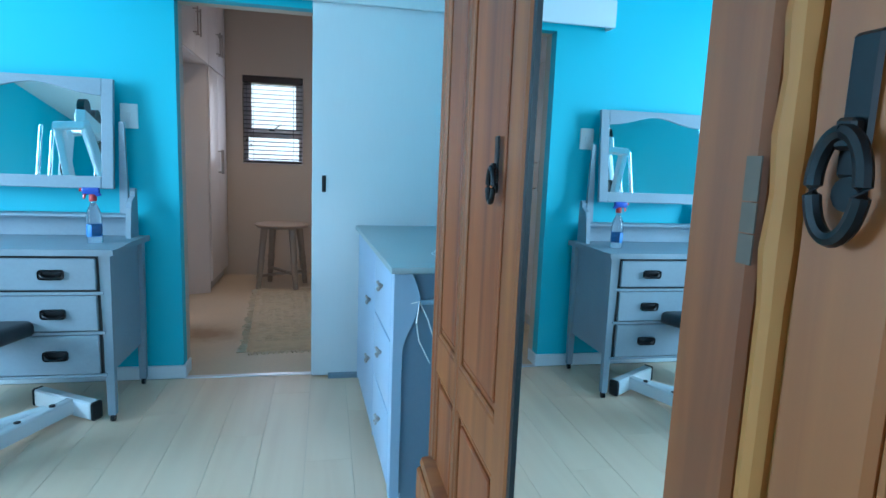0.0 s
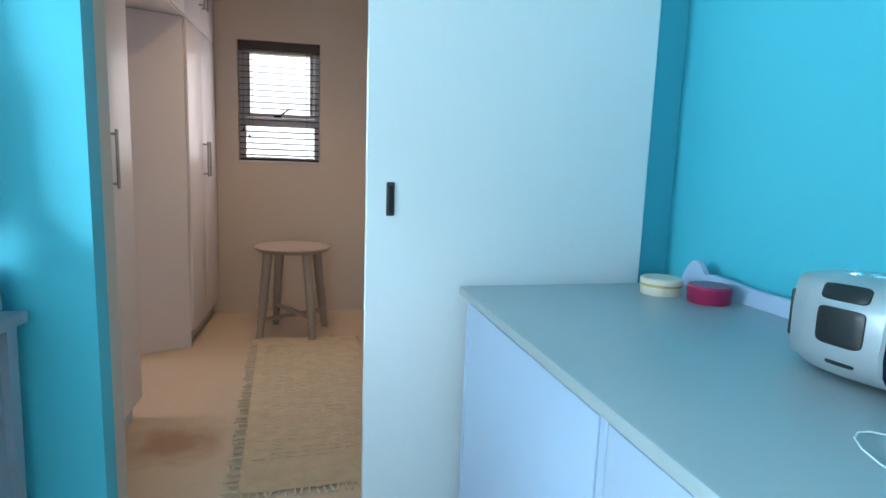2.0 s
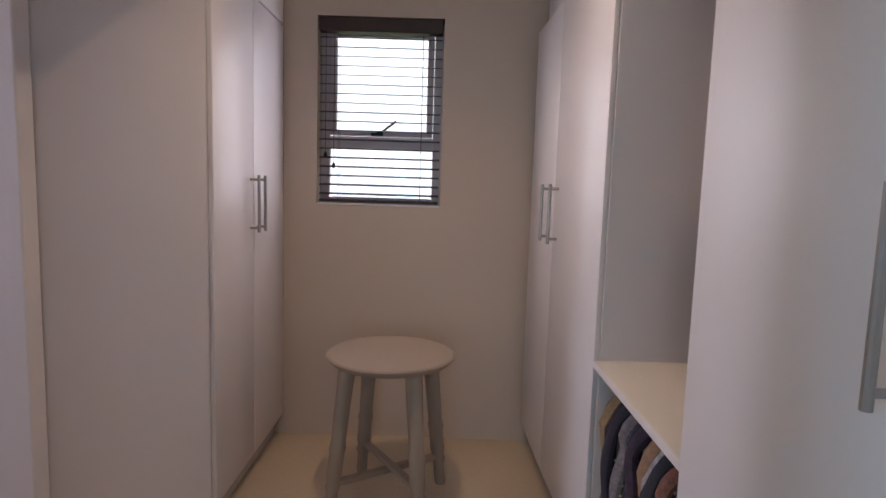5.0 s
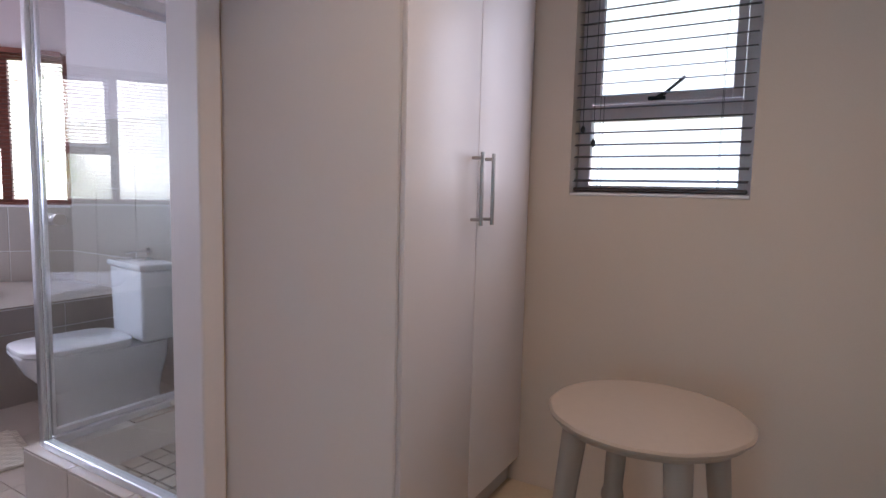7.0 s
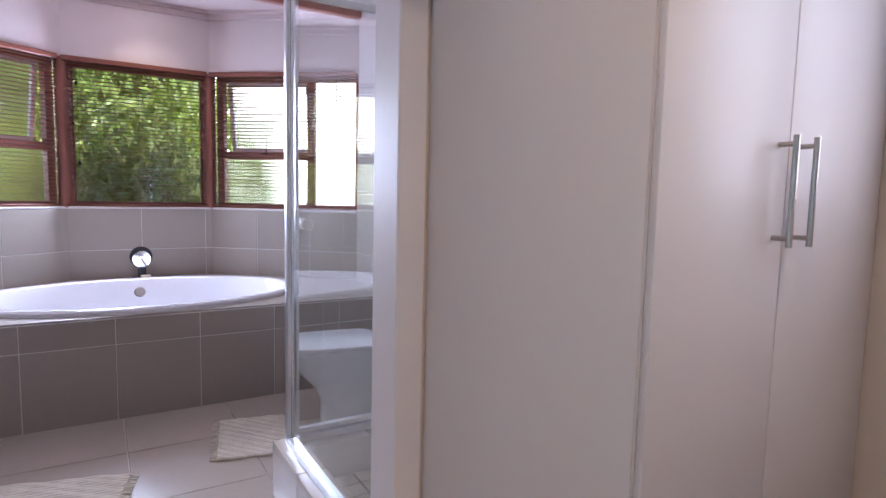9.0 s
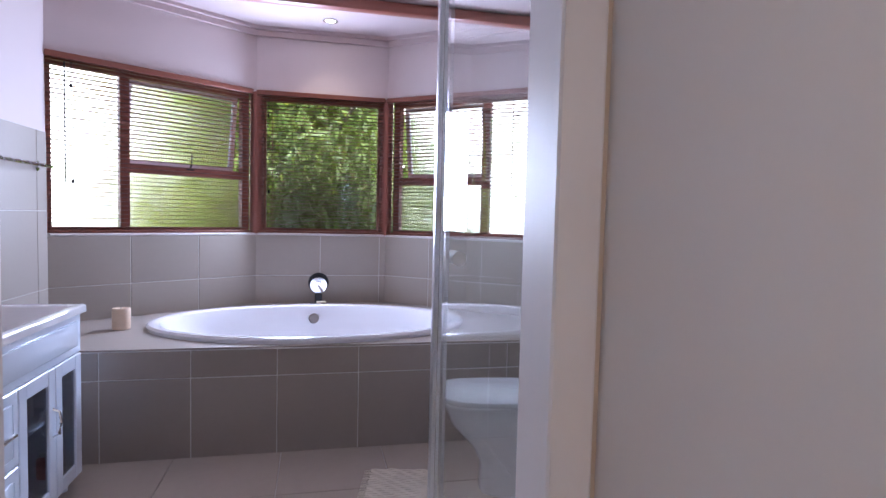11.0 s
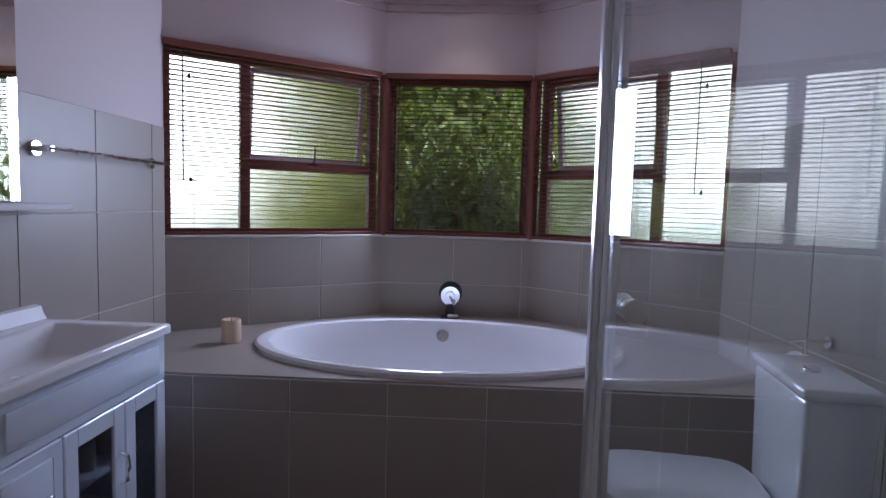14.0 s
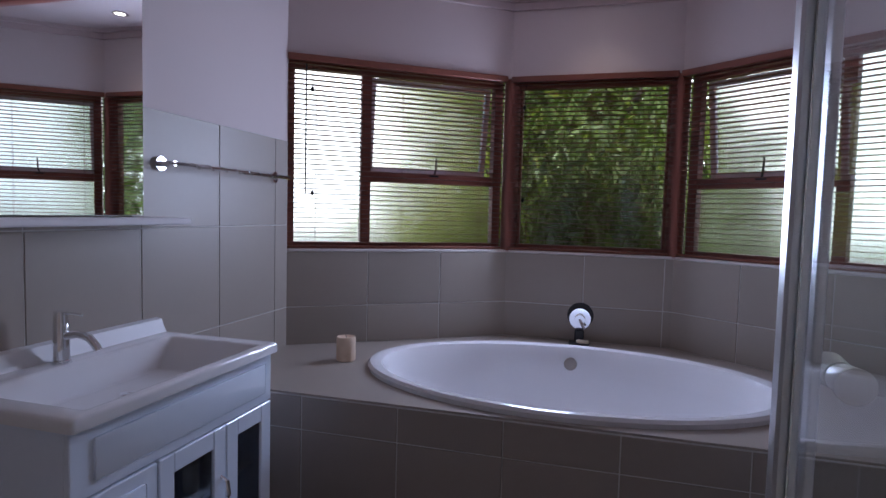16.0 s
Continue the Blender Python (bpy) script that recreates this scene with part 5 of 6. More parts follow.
def pull_cord(t, x, y, z0, z1, name="pull_cord", r=0.0012, material=None):
    b = B()
    cyl(b, (x, y, z0), (x, y, z1), r, n=6)
    lathe(b, [(0.0, -0.03), (0.008, -0.024), (0.009, -0.010), (0.003, 0.0)], 10, (x, y, z0))
    part(name, b, material or BLACK, t, "pull cord with a small tassel")


def closet_window():
    w = tagged(new("window_1"), "small grey aluminium window with an opening top sash", "window", "", "structure")
    w.matrix_basis = pose(cwx0, CL_Y1 + 0.09, 0)
    W, Z0, Z1, tr = cwx1 - cwx0, cwz0, cwz1, 1.475
    b = B()
    box(b, 0, 0.045, 0, 0.05, Z0, Z1, 0.003)
    box(b, W - 0.045, W, 0, 0.05, Z0, Z1, 0.003)
    box(b, 0.045, W - 0.045, 0, 0.05, Z0, Z0 + 0.04, 0.003)
    box(b, 0.045, W - 0.045, 0, 0.05, Z1 - 0.045, Z1, 0.003)
    box(b, 0.045, W - 0.045, 0.002, 0.048, tr - 0.03, tr + 0.03, 0.003)
    part("window_frame", b, BRONZE, w)
    b = B()
    for a in ((0.047, 0.078, tr + 0.032, Z1 - 0.047), (W - 0.078, W - 0.047, tr + 0.032, Z1 - 0.047)):
        box(b, a[0], a[1], -0.012, 0.02, a[2], a[3], 0.003)
    box(b, 0.078, W - 0.078, -0.012, 0.02, tr + 0.032, tr + 0.06, 0.003)
    box(b, 0.078, W - 0.078, -0.012, 0.02, Z1 - 0.075, Z1 - 0.047, 0.003)
    part("sash", b, BRONZE, w)
    b = B()
    tube(b, [(W / 2 - 0.02, -0.016, tr + 0.045), (W / 2 + 0.01, -0.03, tr + 0.055), (W / 2 + 0.075, -0.04, tr + 0.105)], 0.006, 8)
    box(b, W / 2 - 0.05, W / 2 + 0.01, -0.02, -0.010, tr + 0.034, tr + 0.048, 0.002)
    part("window_stay", b, BLACK, w, "black casement stay")
    for z0, z1 in ((tr + 0.06, Z1 - 0.075), (Z0 + 0.04, tr - 0.03)):
        p = part("pane", box(B(), 0.046, W - 0.046, 0.022, 0.026, z0, z1), PANE, w)
        p.visible_shadow = False
    part("window_sill", box(B(), 0.001, W - 0.001, -0.088, 0.0, Z0 + 0.001, Z0 + 0.012, 0.002), MELAMINE, w)
    t = thing("venetian_blind", "dark brown wooden venetian blind with open slats", "blind", cwx0 + 0.006, CL_Y1 + 0.035, 0)
    blind(t, W - 0.012, Z0 + 0.016, Z1 - 0.004, 0.0415, 0.045, 0, BLIND_BROWN, tilt=11, head=0.065, cords=(0.16, 0.84), head_proud=0.012)
    pull_cord(t, 0.035, -0.032, 1.42, 1.99)
    pull_cord(t, 0.075, -0.032, 1.37, 1.99)


scarves()
jewellery_stand()
stool()
runner()
closet_window()

# ---- bathroom things ----
def bay_window(n, a, c, kind, label):
    ln = math.hypot(c[0] - a[0], c[1] - a[1])
    ang = math.degrees(math.atan2(c[1] - a[1], c[0] - a[0]))
    w = tagged(new("window_%d" % n), label, "window", "", "structure")
    w.matrix_basis = pose(a[0], a[1], 0, 0, 0, ang)
    Z0, Z1, tr = SILL, HEADZ, 1.405
    e0, e1 = (-0.012, 0.03) if kind == "left" else (0.03, -0.012) if kind == "right" else (0.012, 0.012)
    fr = B()
    box(fr, e0, e0 + 0.05, 0.045, 0.10, Z0, Z1, 0.003)
    box(fr, ln - e1 - 0.05, ln - e1, 0.045, 0.10, Z0, Z1, 0.003)
    box(fr, e0 + 0.05, ln - e1 - 0.05, 0.045, 0.10, Z0, Z0 + 0.04, 0.003)
    box(fr, e0 + 0.05, ln - e1 - 0.05, 0.045, 0.10, Z1 - 0.05, Z1, 0.003)
    x0, x1 = e0 + 0.05, ln - e1 - 0.05
    panes = []
    if kind == "centre":
        panes.append((x0, x1, Z0 + 0.04, Z1 - 0.05))
    else:
        m = x0 + 0.335 * (x1 - x0) if kind == "left" else x1 - 0.33 * (x1 - x0)
        box(fr, m - 0.027, m + 0.027, 0.047, 0.098, Z0 + 0.04, Z1 - 0.05, 0.003)
        o0, o1 = (m + 0.027, x1) if kind == "left" else (x0, m - 0.027)
        f0, f1 = (x0, m - 0.027) if kind == "left" else (m + 0.027, x1)
        box(fr, o0, o1, 0.049, 0.096, tr - 0.025, tr + 0.025, 0.003)
        panes += [(f0, f1, Z0 + 0.04, Z1 - 0.05), (o0, o1, Z0 + 0.04, tr - 0.025)]
        # top-hung sash, pushed a little open
        m4 = Matrix.Translation((0, 0.10, Z1 - 0.05)) @ pose(0, 0, 0, 8, 0, 0)
        h = Z1 - 0.05 - tr - 0.025
        b = B()
        box(b, o0 + 0.004, o0 + 0.034, 0, 0.03, -h, 0, 0.003)
        box(b, o1 - 0.034, o1 - 0.004, 0, 0.03, -h, 0, 0.003)
        box(b, o0 + 0.034, o1 - 0.034, 0, 0.03, -h, -h + 0.03, 0.003)
        box(b, o0 + 0.034, o1 - 0.034, 0, 0.03, -0.03, 0, 0.003)
        s = part("sash", b, BRONZE, w, "pink-grey aluminium top-hung sash")
        s.matrix_basis = m4
        p = part("pane", box(B(), o0 + 0.03, o1 - 0.03, 0.012, 0.016, -h + 0.028, -0.028), REEDED, s)
        p.visible_shadow = False
        b = B()
        tube(b, [((o0 + o1) / 2, 0.05, tr + 0.02), ((o0 + o1) / 2 + 0.01, 0.045, tr + 0.05), ((o0 + o1) / 2 + 0.012, 0.045, tr + 0.12)], 0.005, 8)
        box(b, (o0 + o1) / 2 - 0.025, (o0 + o1) / 2 + 0.025, 0.04, 0.05, tr + 0.012, tr + 0.026, 0.002)
        part("window_stay", b, BLACK, w, "black casement stay")
    part("window_frame", fr, TERRA, w, "terracotta painted aluminium frame")
    for q in panes:
        p = part("pane", box(B(), q[0] - 0.004, q[1] + 0.004, 0.07, 0.074, q[2] - 0.004, q[3] + 0.004), GARDEN_PANE if kind == "centre" else REEDED, w)
        p.visible_shadow = False
    part("window_sill", box(B(), 0.012, ln - 0.012, -0.012, 0.045, Z0 - 0.008, Z0 + 0.004, 0.003), MELAMINE, w)
    t = thing("venetian_blind", "red-brown slim venetian blind with open slats", "blind", 0, 0, 0, group="bay window blinds")
    t.matrix_basis = pose(a[0], a[1], 0, 0, 0, ang)
    blind(t, ln - 0.03 if kind != "centre" else ln - 0.02, SILL + 0.008, HEADZ + 0.008, 0.0246, 0.025, 0.012, BLIND_RED, tilt=-7 if kind != "centre" else -5, head=0.032, cords=(0.12, 0.5, 0.88), head_proud=0.018, over=0.0)
    x = 0.09 if kind == "left" else ln - 0.16 if kind == "right" else 0.05
    if kind != "centre":
        b = B()
        cyl(b, (x, -0.012, 1.30), (x, -0.012, 1.95), 0.004, n=8)
        part("tilt_wand", b, BLACK, t, "dark tilt wand")
    pull_cord(t, x + 0.035, -0.014, 1.32, 1.95, r=0.0009, material=IRON)
    pull_cord(t, x + 0.03, -0.013, 1.84, 1.95, r=0.0009, material=IRON)


bay_window(2, BAY[0], BAY[1], "left", "terracotta framed bay window with an open top sash")
bay_window(3, BAY[1], BAY[2], "centre", "terracotta framed fixed bay window facing the garden")
bay_window(4, BAY[2], BAY[3], "right", "terracotta framed bay window beside the toilet")
b = B()
for x, y in (BAY[1], BAY[2]):
    cyl(b, (x - 0.055, y, SILL), (x - 0.055, y, HEADZ), 0.05, n=12)
setting("bay_post", b, TERRA, "terracotta corner posts of the bay window")
b = B()
for k in range(3):
    a, c = BAY[k], BAY[k + 1]
    ln = math.hypot(c[0] - a[0], c[1] - a[1])
    d = ((c[0] - a[0]) / ln, (c[1] - a[1]) / ln)
    nn = (d[1], -d[0])
    for w, z0, z1 in ((0.05, BA_H - 0.022, BA_H), (0.022, BA_H - 0.06, BA_H - 0.022)):
        prism(b, [a, c, (c[0] + nn[0] * w, c[1] + nn[1] * w), (a[0] + nn[0] * w, a[1] + nn[1] * w)], z0, z1)
for y0, y1 in ((BA_Y0, BA_Y0 + 0.05), (BA_Y1 - 0.05, BA_Y1)):
    box(b, -4.08, CL_X0 - 0.1, y0, y1, BA_H - 0.022, BA_H)
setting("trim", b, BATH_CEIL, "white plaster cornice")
t = thing("curtain_pole", "red-brown timber pole across the bay under the ceiling", "pole", -4.06, 4.62, 2.385)
part("pole", box(B(), -0.035, 0.035, -1.398, 1.398, -0.035, 0.03, 0.012, 2), TERRA, t)

# raised bath surround, with its tiles
deck = B()
outline = [(-3.417, BA_Y0 + 0.001), (-3.417, BA_Y1 - 0.001), (-4.08, BA_Y1 - 0.001), (-4.77, 5.14), (-4.77, 4.235), (-4.08, BA_Y0 + 0.001)]
BX, BY, BRX, BRY, DZ = -3.985, 4.635, 0.545, 0.885, 0.521
NR = 48


def edge_point(th):
    """Where a ray from the bath's middle leaves the surround."""
    c, s = math.cos(th), math.sin(th)
    best = 9
    for k in range(6):
        (x0, y0), (x1, y1) = outline[k], outline[(k + 1) % 6]
        ex, ey = x1 - x0, y1 - y0
        den = c * ey - s * ex
        if abs(den) < 1e-9:
            continue
        u = ((x0 - BX) * ey - (y0 - BY) * ex) / den
        v = ((x0 - BX) * s - (y0 - BY) * c) / den
        if u > 0 and -1e-6 <= v <= 1 + 1e-6:
            best = min(best, u)
    return (BX + best * c, BY + best * s)


angs = sorted([2 * math.pi * k / NR for k in range(NR)] + [math.atan2(y - BY, x - BX) % (2 * math.pi) for x, y in outline])
inn = [(BX + 0.95 * BRX * math.cos(a), BY + 0.95 * BRY * math.sin(a)) for a in angs]
out = [edge_point(a) for a in angs]
for z in (DZ - 0.009,):
    vi = [deck.verts.new((x, y, z)) for x, y in inn]
    vo = [deck.verts.new((x, y, z)) for x, y in out]
    vl = [deck.verts.new((x, y, 0)) for x, y in out]
    for k in range(len(angs)):
        j = (k + 1) % len(angs)
        deck.faces.new((vi[k], vo[k], vo[j], vi[j]))
        deck.faces.new((vo[k], vl[k], vl[j], vo[j]))
bmesh.ops.recalc_face_normals(deck, faces=deck.faces)
surround = setting("bath_surround", deck, GROUT, "raised bath surround in taupe tiles")
t = thing("bath_surround_top", "taupe tiled top of the bath surround", "tiled top", 0, 0, 0, kind="structure")
xi = -3.417
b = B()
vi = [b.verts.new((x, y, DZ)) for x, y in inn]
vo = [b.verts.new((x, y, DZ)) for x, y in out]
for k in range(len(angs)):
    j = (k + 1) % len(angs)
    b.faces.new((vi[k], vo[k], vo[j], vi[j]))
bmesh.ops.recalc_face_normals(b, faces=b.faces)
r = bmesh.ops.extrude_face_region(b, geom=list(b.faces))
bmesh.ops.translate(b, vec=(0, 0, -0.008), verts=[g for g in r["geom"] if isinstance(g, bmesh.types.BMVert)])
bmesh.ops.recalc_face_normals(b, faces=b.faces)
part("top_slab", b, TILE, t, smooth=False)


def oval_bath():
    t = thing("oval_bath", "white oval drop-in bath set into the tiled surround", "bath", BX, BY, DZ)
    b = B()
    prof = [(1.0, 0.0, 0), (1.005, 0.018, 0), (0.99, 0.03, 0), (0.955, 0.033, 0), (0.915, 0.024, 0), (0.885, -0.01, 0), (0.85, -0.10, 0), (0.80, -0.25, 0), (0.72, -0.37, 0), (0.55, -0.415, 0), (0.25, -0.42, 0), (0.02, -0.42, 0)]
    rings = []
    for s, z, _ in prof:
        ring = []
        for k in range(72):
            a = 2 * math.pi * k / 72
            wx = BRX * s + 0.0
            wy = BRY - (1 - s) * (BRX + 0.18)
            if s < 0.1:
                wy = 0.02
            ring.append(b.verts.new((wx * math.cos(a), wy * math.sin(a), z)))
        rings.append(ring)
    for p, q in zip(rings, rings[1:]):
        for k in range(72):
            b.faces.new((p[k], p[(k + 1) % 72], q[(k + 1) % 72], q[k]))
    b.faces.new(rings[-1])
    bmesh.ops.recalc_face_normals(b, faces=b.faces)
    part("tub", b, ACRYLIC, t)
    b = B()
    n = Vector((1, 0, 0.25)).normalized()
    c = Vector((-0.475, 0.0, -0.055))
    cyl(b, c, c + n * 0.016, 0.034, 0.030, n=24)
    part("overflow_cap", b, STEEL, t, "dull chrome round overflow cap")
    return t


def bath_mixer():
    t = thing("bath_mixer", "chrome bath mixer with a round lever plate", "tap", -4.70, 4.665, DZ)
    b = B()
    c = Vector((-0.03, 0, 0.135))
    cyl(b, c + Vector((-0.035, 0, 0)), c + Vector((0.012, 0, 0)), 0.062, 0.058, n=32)
    part("plate", b, CHROME, t)
    part("backing_rose", cyl(B(), c + Vector((-0.044, 0, 0.012)), c + Vector((-0.0355, 0, 0.012)), 0.072, n=32), BLACK, t, "black round backing rose")
    b = B()
    cyl(b, c + Vector((0.012, 0, 0)), c + Vector((0.045, 0, 0)), 0.030, 0.026, n=24)
    tube(b, [c + Vector((0.045, 0, 0)), c + Vector((0.062, 0.012, -0.02)), c + Vector((0.075, 0.028, -0.045))], 0.007, 8)
    part("lever", b, CHROME, t)
    b = B()
    box(b, -0.03, 0.05, -0.055, 0.055, 0.0, 0.012, 0.004)
    box(b, -0.02, 0.02, -0.025, 0.025, 0.012, 0.08, 0.006)
    part("base", b, BLACK, t, "black soap dish base")
    s = thing("soap_bar", "used cream soap bar on the dish", "soap", -4.665, 4.685, DZ + 0.012)
    part("bar", box(B(), -0.018, 0.018, -0.034, 0.034, 0, 0.018, 0.008, 3), mat("cream_soap", (0.72, 0.62, 0.48), 0.45), s)


def candle():
    t = thing("pillar_candle", "thick cream pillar candle on the tiled surround", "candle", -3.925, 3.632, DZ)
    b = B()
    lathe(b, [(0.0, 0), (0.042, 0), (0.045, 0.004), (0.045, 0.105), (0.041, 0.112), (0.032, 0.106), (0.0, 0.104)], 28)
    part("wax", b, mat("cream_wax", (0.68, 0.52, 0.38), 0.5, vary=0.12, scale=18), t)
    part("wick", cyl(B(), (0, 0, 0.10), (0.002, 0, 0.118), 0.0015, n=6), BLACK, t)


def towel_rail():
    t = thing("towel_rail", "twisted chrome towel rail on the tiled wall", "towel rail", -3.58, BA_Y0 + 0.01, 1.37)
    b = B()
    pts = [(-0.40 + 0.80 * k / 60, 0.065, 0) for k in range(61)]
    tube(b, pts, 0.008, 10)
    for k in range(120):
        u = k / 119
        if 0.12 < u < 0.88:
            a = u * 60
            bmesh.ops.create_icosphere(b, subdivisions=1, radius=0.0035, matrix=Matrix.Translation((-0.40 + 0.80 * u, 0.065 + 0.008 * math.cos(a), 0.008 * math.sin(a))))
    part("rail", b, CHROME, t)
    for x in (-0.36, 0.38):
        b = B()
        cyl(b, (x, -0.001, 0), (x, 0.07, 0), 0.010, n=12)
        cyl(b, (x, -0.001, 0), (x, 0.012, 0), 0.026, n=20)
        part("bracket", b, CHROME, t)


def vanity():
    X0, X1, Y0, Y1, H = -3.19, -2.405, BA_Y0 + 0.012, 3.725, 0.77
    t = thing("vanity_unit", "white gloss vanity unit with glazed doors and a drawer", "vanity", (X0 + X1) / 2, (Y0 + Y1) / 2, 0)
    w, d = (X1 - X0) / 2, (Y1 - Y0) / 2
    gloss = mat("white_gloss_lacquer", (0.78, 0.86, 0.98), 0.2, vary=0.015, bump=0, coat=0.3)
    # carcass as a hollow box
    b = B()
    fy = d - 0.022
    box(b, -w + 0.01, -w + 0.028, -d, fy - 0.016, 0.06, H - 0.032)
    box(b, w - 0.028, w - 0.01, -d, fy - 0.016, 0.06, H - 0.032)
    box(b, -w + 0.028, w - 0.028, -d, -d + 0.012, 0.06, H - 0.032)
    box(b, -w + 0.028, w - 0.028, -d + 0.012, fy - 0.016, 0.06, 0.08)
    part("carcass", b, gloss, t)
    part("shelf", box(B(), -w + 0.028, 0.12, -d + 0.012, fy - 0.06, 0.34, 0.352), gloss, t)
    part("divider", box(B(), 0.12, 0.138, -d + 0.012, fy - 0.016, 0.08, H - 0.16), gloss, t)
    b = B()
    for x in (-w + 0.04, w - 0.04):
        for y in (-d + 0.04, fy - 0.06):
            cyl(b, (x, y, 0), (x, y, 0.06), 0.018, n=12)
    part("foot", b, gloss, t)
    b = B()
    box(b, -w + 0.01, w - 0.01, fy - 0.016, fy, 0.575, H - 0.032, 0.002)
    box(b, -w + 0.05, w - 0.07, fy - 0.001, fy + 0.007, 0.605, 0.705, 0.006, 2)
    part("apron_panel", b, gloss, t)
    # doors towards the wall end, drawers at the other
    for a, c, hx in ((-w + 0.012, -0.145, -0.165), (-0.141, 0.128, -0.118)):
        b = B()
        s = 0.055
        box(b, a, a + s, fy - 0.016, fy + 0.002, 0.07, 0.57, 0.003)
        box(b, c - s, c, fy - 0.016, fy + 0.002, 0.07, 0.57, 0.003)
        box(b, a + s, c - s, fy - 0.015, fy + 0.001, 0.07, 0.07 + s, 0.003)
        box(b, a + s, c - s, fy - 0.015, fy + 0.001, 0.57 - s, 0.57, 0.003)
        dr = part("door", b, gloss, t)
        p = part("pane", box(B(), a + s - 0.004, c - s + 0.004, fy - 0.010, fy - 0.006, 0.07 + s - 0.004, 0.57 - s + 0.004), glass("smoked_door_glass", (0.35, 0.36, 0.38)), dr)
        p.visible_shadow = False
        if hx < -0.15:
            continue
        b = B()
        tube(b, [(hx, fy, 0.42), (hx, fy + 0.022, 0.41), (hx, fy + 0.028, 0.37), (hx, fy + 0.022, 0.33), (hx, fy, 0.32)], 0.0065, 8)
        part("handle", b, CHROME, dr, "bowed chrome handle")
    for z0, z1 in ((0.325, 0.57), (0.07, 0.318)):
        b = B()
        box(b, 0.134, w - 0.012, fy - 0.016, fy + 0.002, z0, z1, 0.003)
        box(b, 0.175, w - 0.05, fy + 0.001, fy + 0.007, z0 + 0.035, z1 - 0.035, 0.006, 2)
        dr = part("drawer", b, gloss, t)
        b = B()
        zc = (z0 + z1) / 2
        tube(b, [(0.20, fy + 0.005, zc - 0.012), (0.215, fy + 0.03, zc), (0.255, fy + 0.034, zc + 0.004), (0.295, fy + 0.03, zc), (0.31, fy + 0.005, zc - 0.012)], 0.0065, 8)
        part("handle", b, CHROME, dr, "bowed chrome handle")
    # things behind the glass
    rnd = random.Random(3)
    for k in range(7):
        col = [(0.5, 0.06, 0.05), (0.7, 0.72, 0.75), (0.06, 0.12, 0.3), (0.75, 0.7, 0.6), (0.3, 0.05, 0.12), (0.7, 0.72, 0.75), (0.1, 0.25, 0.22)][k]
        z = 0.352 if k % 2 else 0.08
        q = thing("toiletry_bottle", "small toiletry bottle inside the vanity", "bottle", X0 + 0.075 + 0.062 * k, Y1 - 0.14 - 0.03 * (k % 3), z, group="toiletries in the vanity")
        h = 0.09 + 0.05 * rnd.random()
        part("body", lathe(B(), [(0, 0), (0.022, 0), (0.024, 0.004), (0.024, h * 0.75), (0.012, h * 0.85), (0.012, h * 0.87)], 14), mat("toiletry_plastic", col, 0.35), q)
        part("cap", lathe(B(), [(0.013, h * 0.86), (0.014, h * 0.87), (0.014, h), (0, h + 0.001)], 14), CEIL, q)
    # basin: a slab with a sloping bowl and an upstand
    s = thing("wash_basin", "white moulded basin top with a wide sloping bowl", "basin", (X0 + X1) / 2, (Y0 + Y1) / 2, H - 0.032)
    b = B()
    T = 0.032
    bo = [(-w, -d), (w, -d), (w, d), (-w, d)]
    ri = [(-w + 0.06, -d + 0.11), (w - 0.06, -d + 0.11), (w - 0.06, d - 0.035), (-w + 0.06, d - 0.035)]
    bw = [(-w + 0.16, -d + 0.14), (w - 0.16, -d + 0.14), (w - 0.16, d - 0.09), (-w + 0.16, d - 0.09)]
    o0 = [b.verts.new((x, y, 0)) for x, y in bo]
    o1 = [b.verts.new((x, y, T)) for x, y in bo]
    i1 = [b.verts.new((x, y, T)) for x, y in ri]
    i0 = [b.verts.new((x, y, T - 0.09)) for x, y in bw]
    for k in range(4):
        j = (k + 1) % 4
        b.faces.new((o0[k], o0[j], o1[j], o1[k]))
        b.faces.new((o1[k], o1[j], i1[j], i1[k]))
        b.faces.new((i1[k], i1[j], i0[j], i0[k]))
    b.faces.new(i0)
    bmesh.ops.recalc_face_normals(b, faces=b.faces)
    bmesh.ops.bevel(b, geom=[e for e in b.edges if len(e.link_faces) == 2], offset=0.009, segments=3, profile=0.5, affect="EDGES")
    part("bowl", b, CERAMIC, s)
    b = B()
    prof = [(-d, T - 0.006), (-d + 0.045, T - 0.006), (-d + 0.030, T + 0.02), (-d + 0.022, T + 0.045), (-d, T + 0.05)]
    lo = [b.verts.new((-w + 0.004, y, z)) for y, z in prof]
    hi = [b.verts.new((w - 0.004, y, z)) for y, z in prof]
    b.faces.new(lo[::-1])
    b.faces.new(hi)
    for k in range(5):
        j = (k + 1) % 5
        b.faces.new((lo[k], lo[j], hi[j], hi[k]))
    bmesh.ops.recalc_face_normals(b, faces=b.faces)
    part("upstand", b, SATIN_CERAMIC, s)
    part("waste", lathe(B(), [(0.0, 0.0), (0.024, 0.0), (0.026, 0.004), (0.015, 0.006), (0.0, 0.004)], 20, (0, 0.01, T - 0.09)), CHROME, s, "chrome waste ring")
    f = thing("basin_tap", "chrome single-lever basin tap", "tap", (X0 + X1) / 2 + 0.055, Y0 + 0.075, H)
    b = B()
    lathe(b, [(0.0, 0), (0.026, 0), (0.026, 0.006), (0.021, 0.01), (0.021, 0.105), (0.019, 0.11), (0.0, 0.11)], 24)
    part("body", b, CHROME, f)
    b = B()
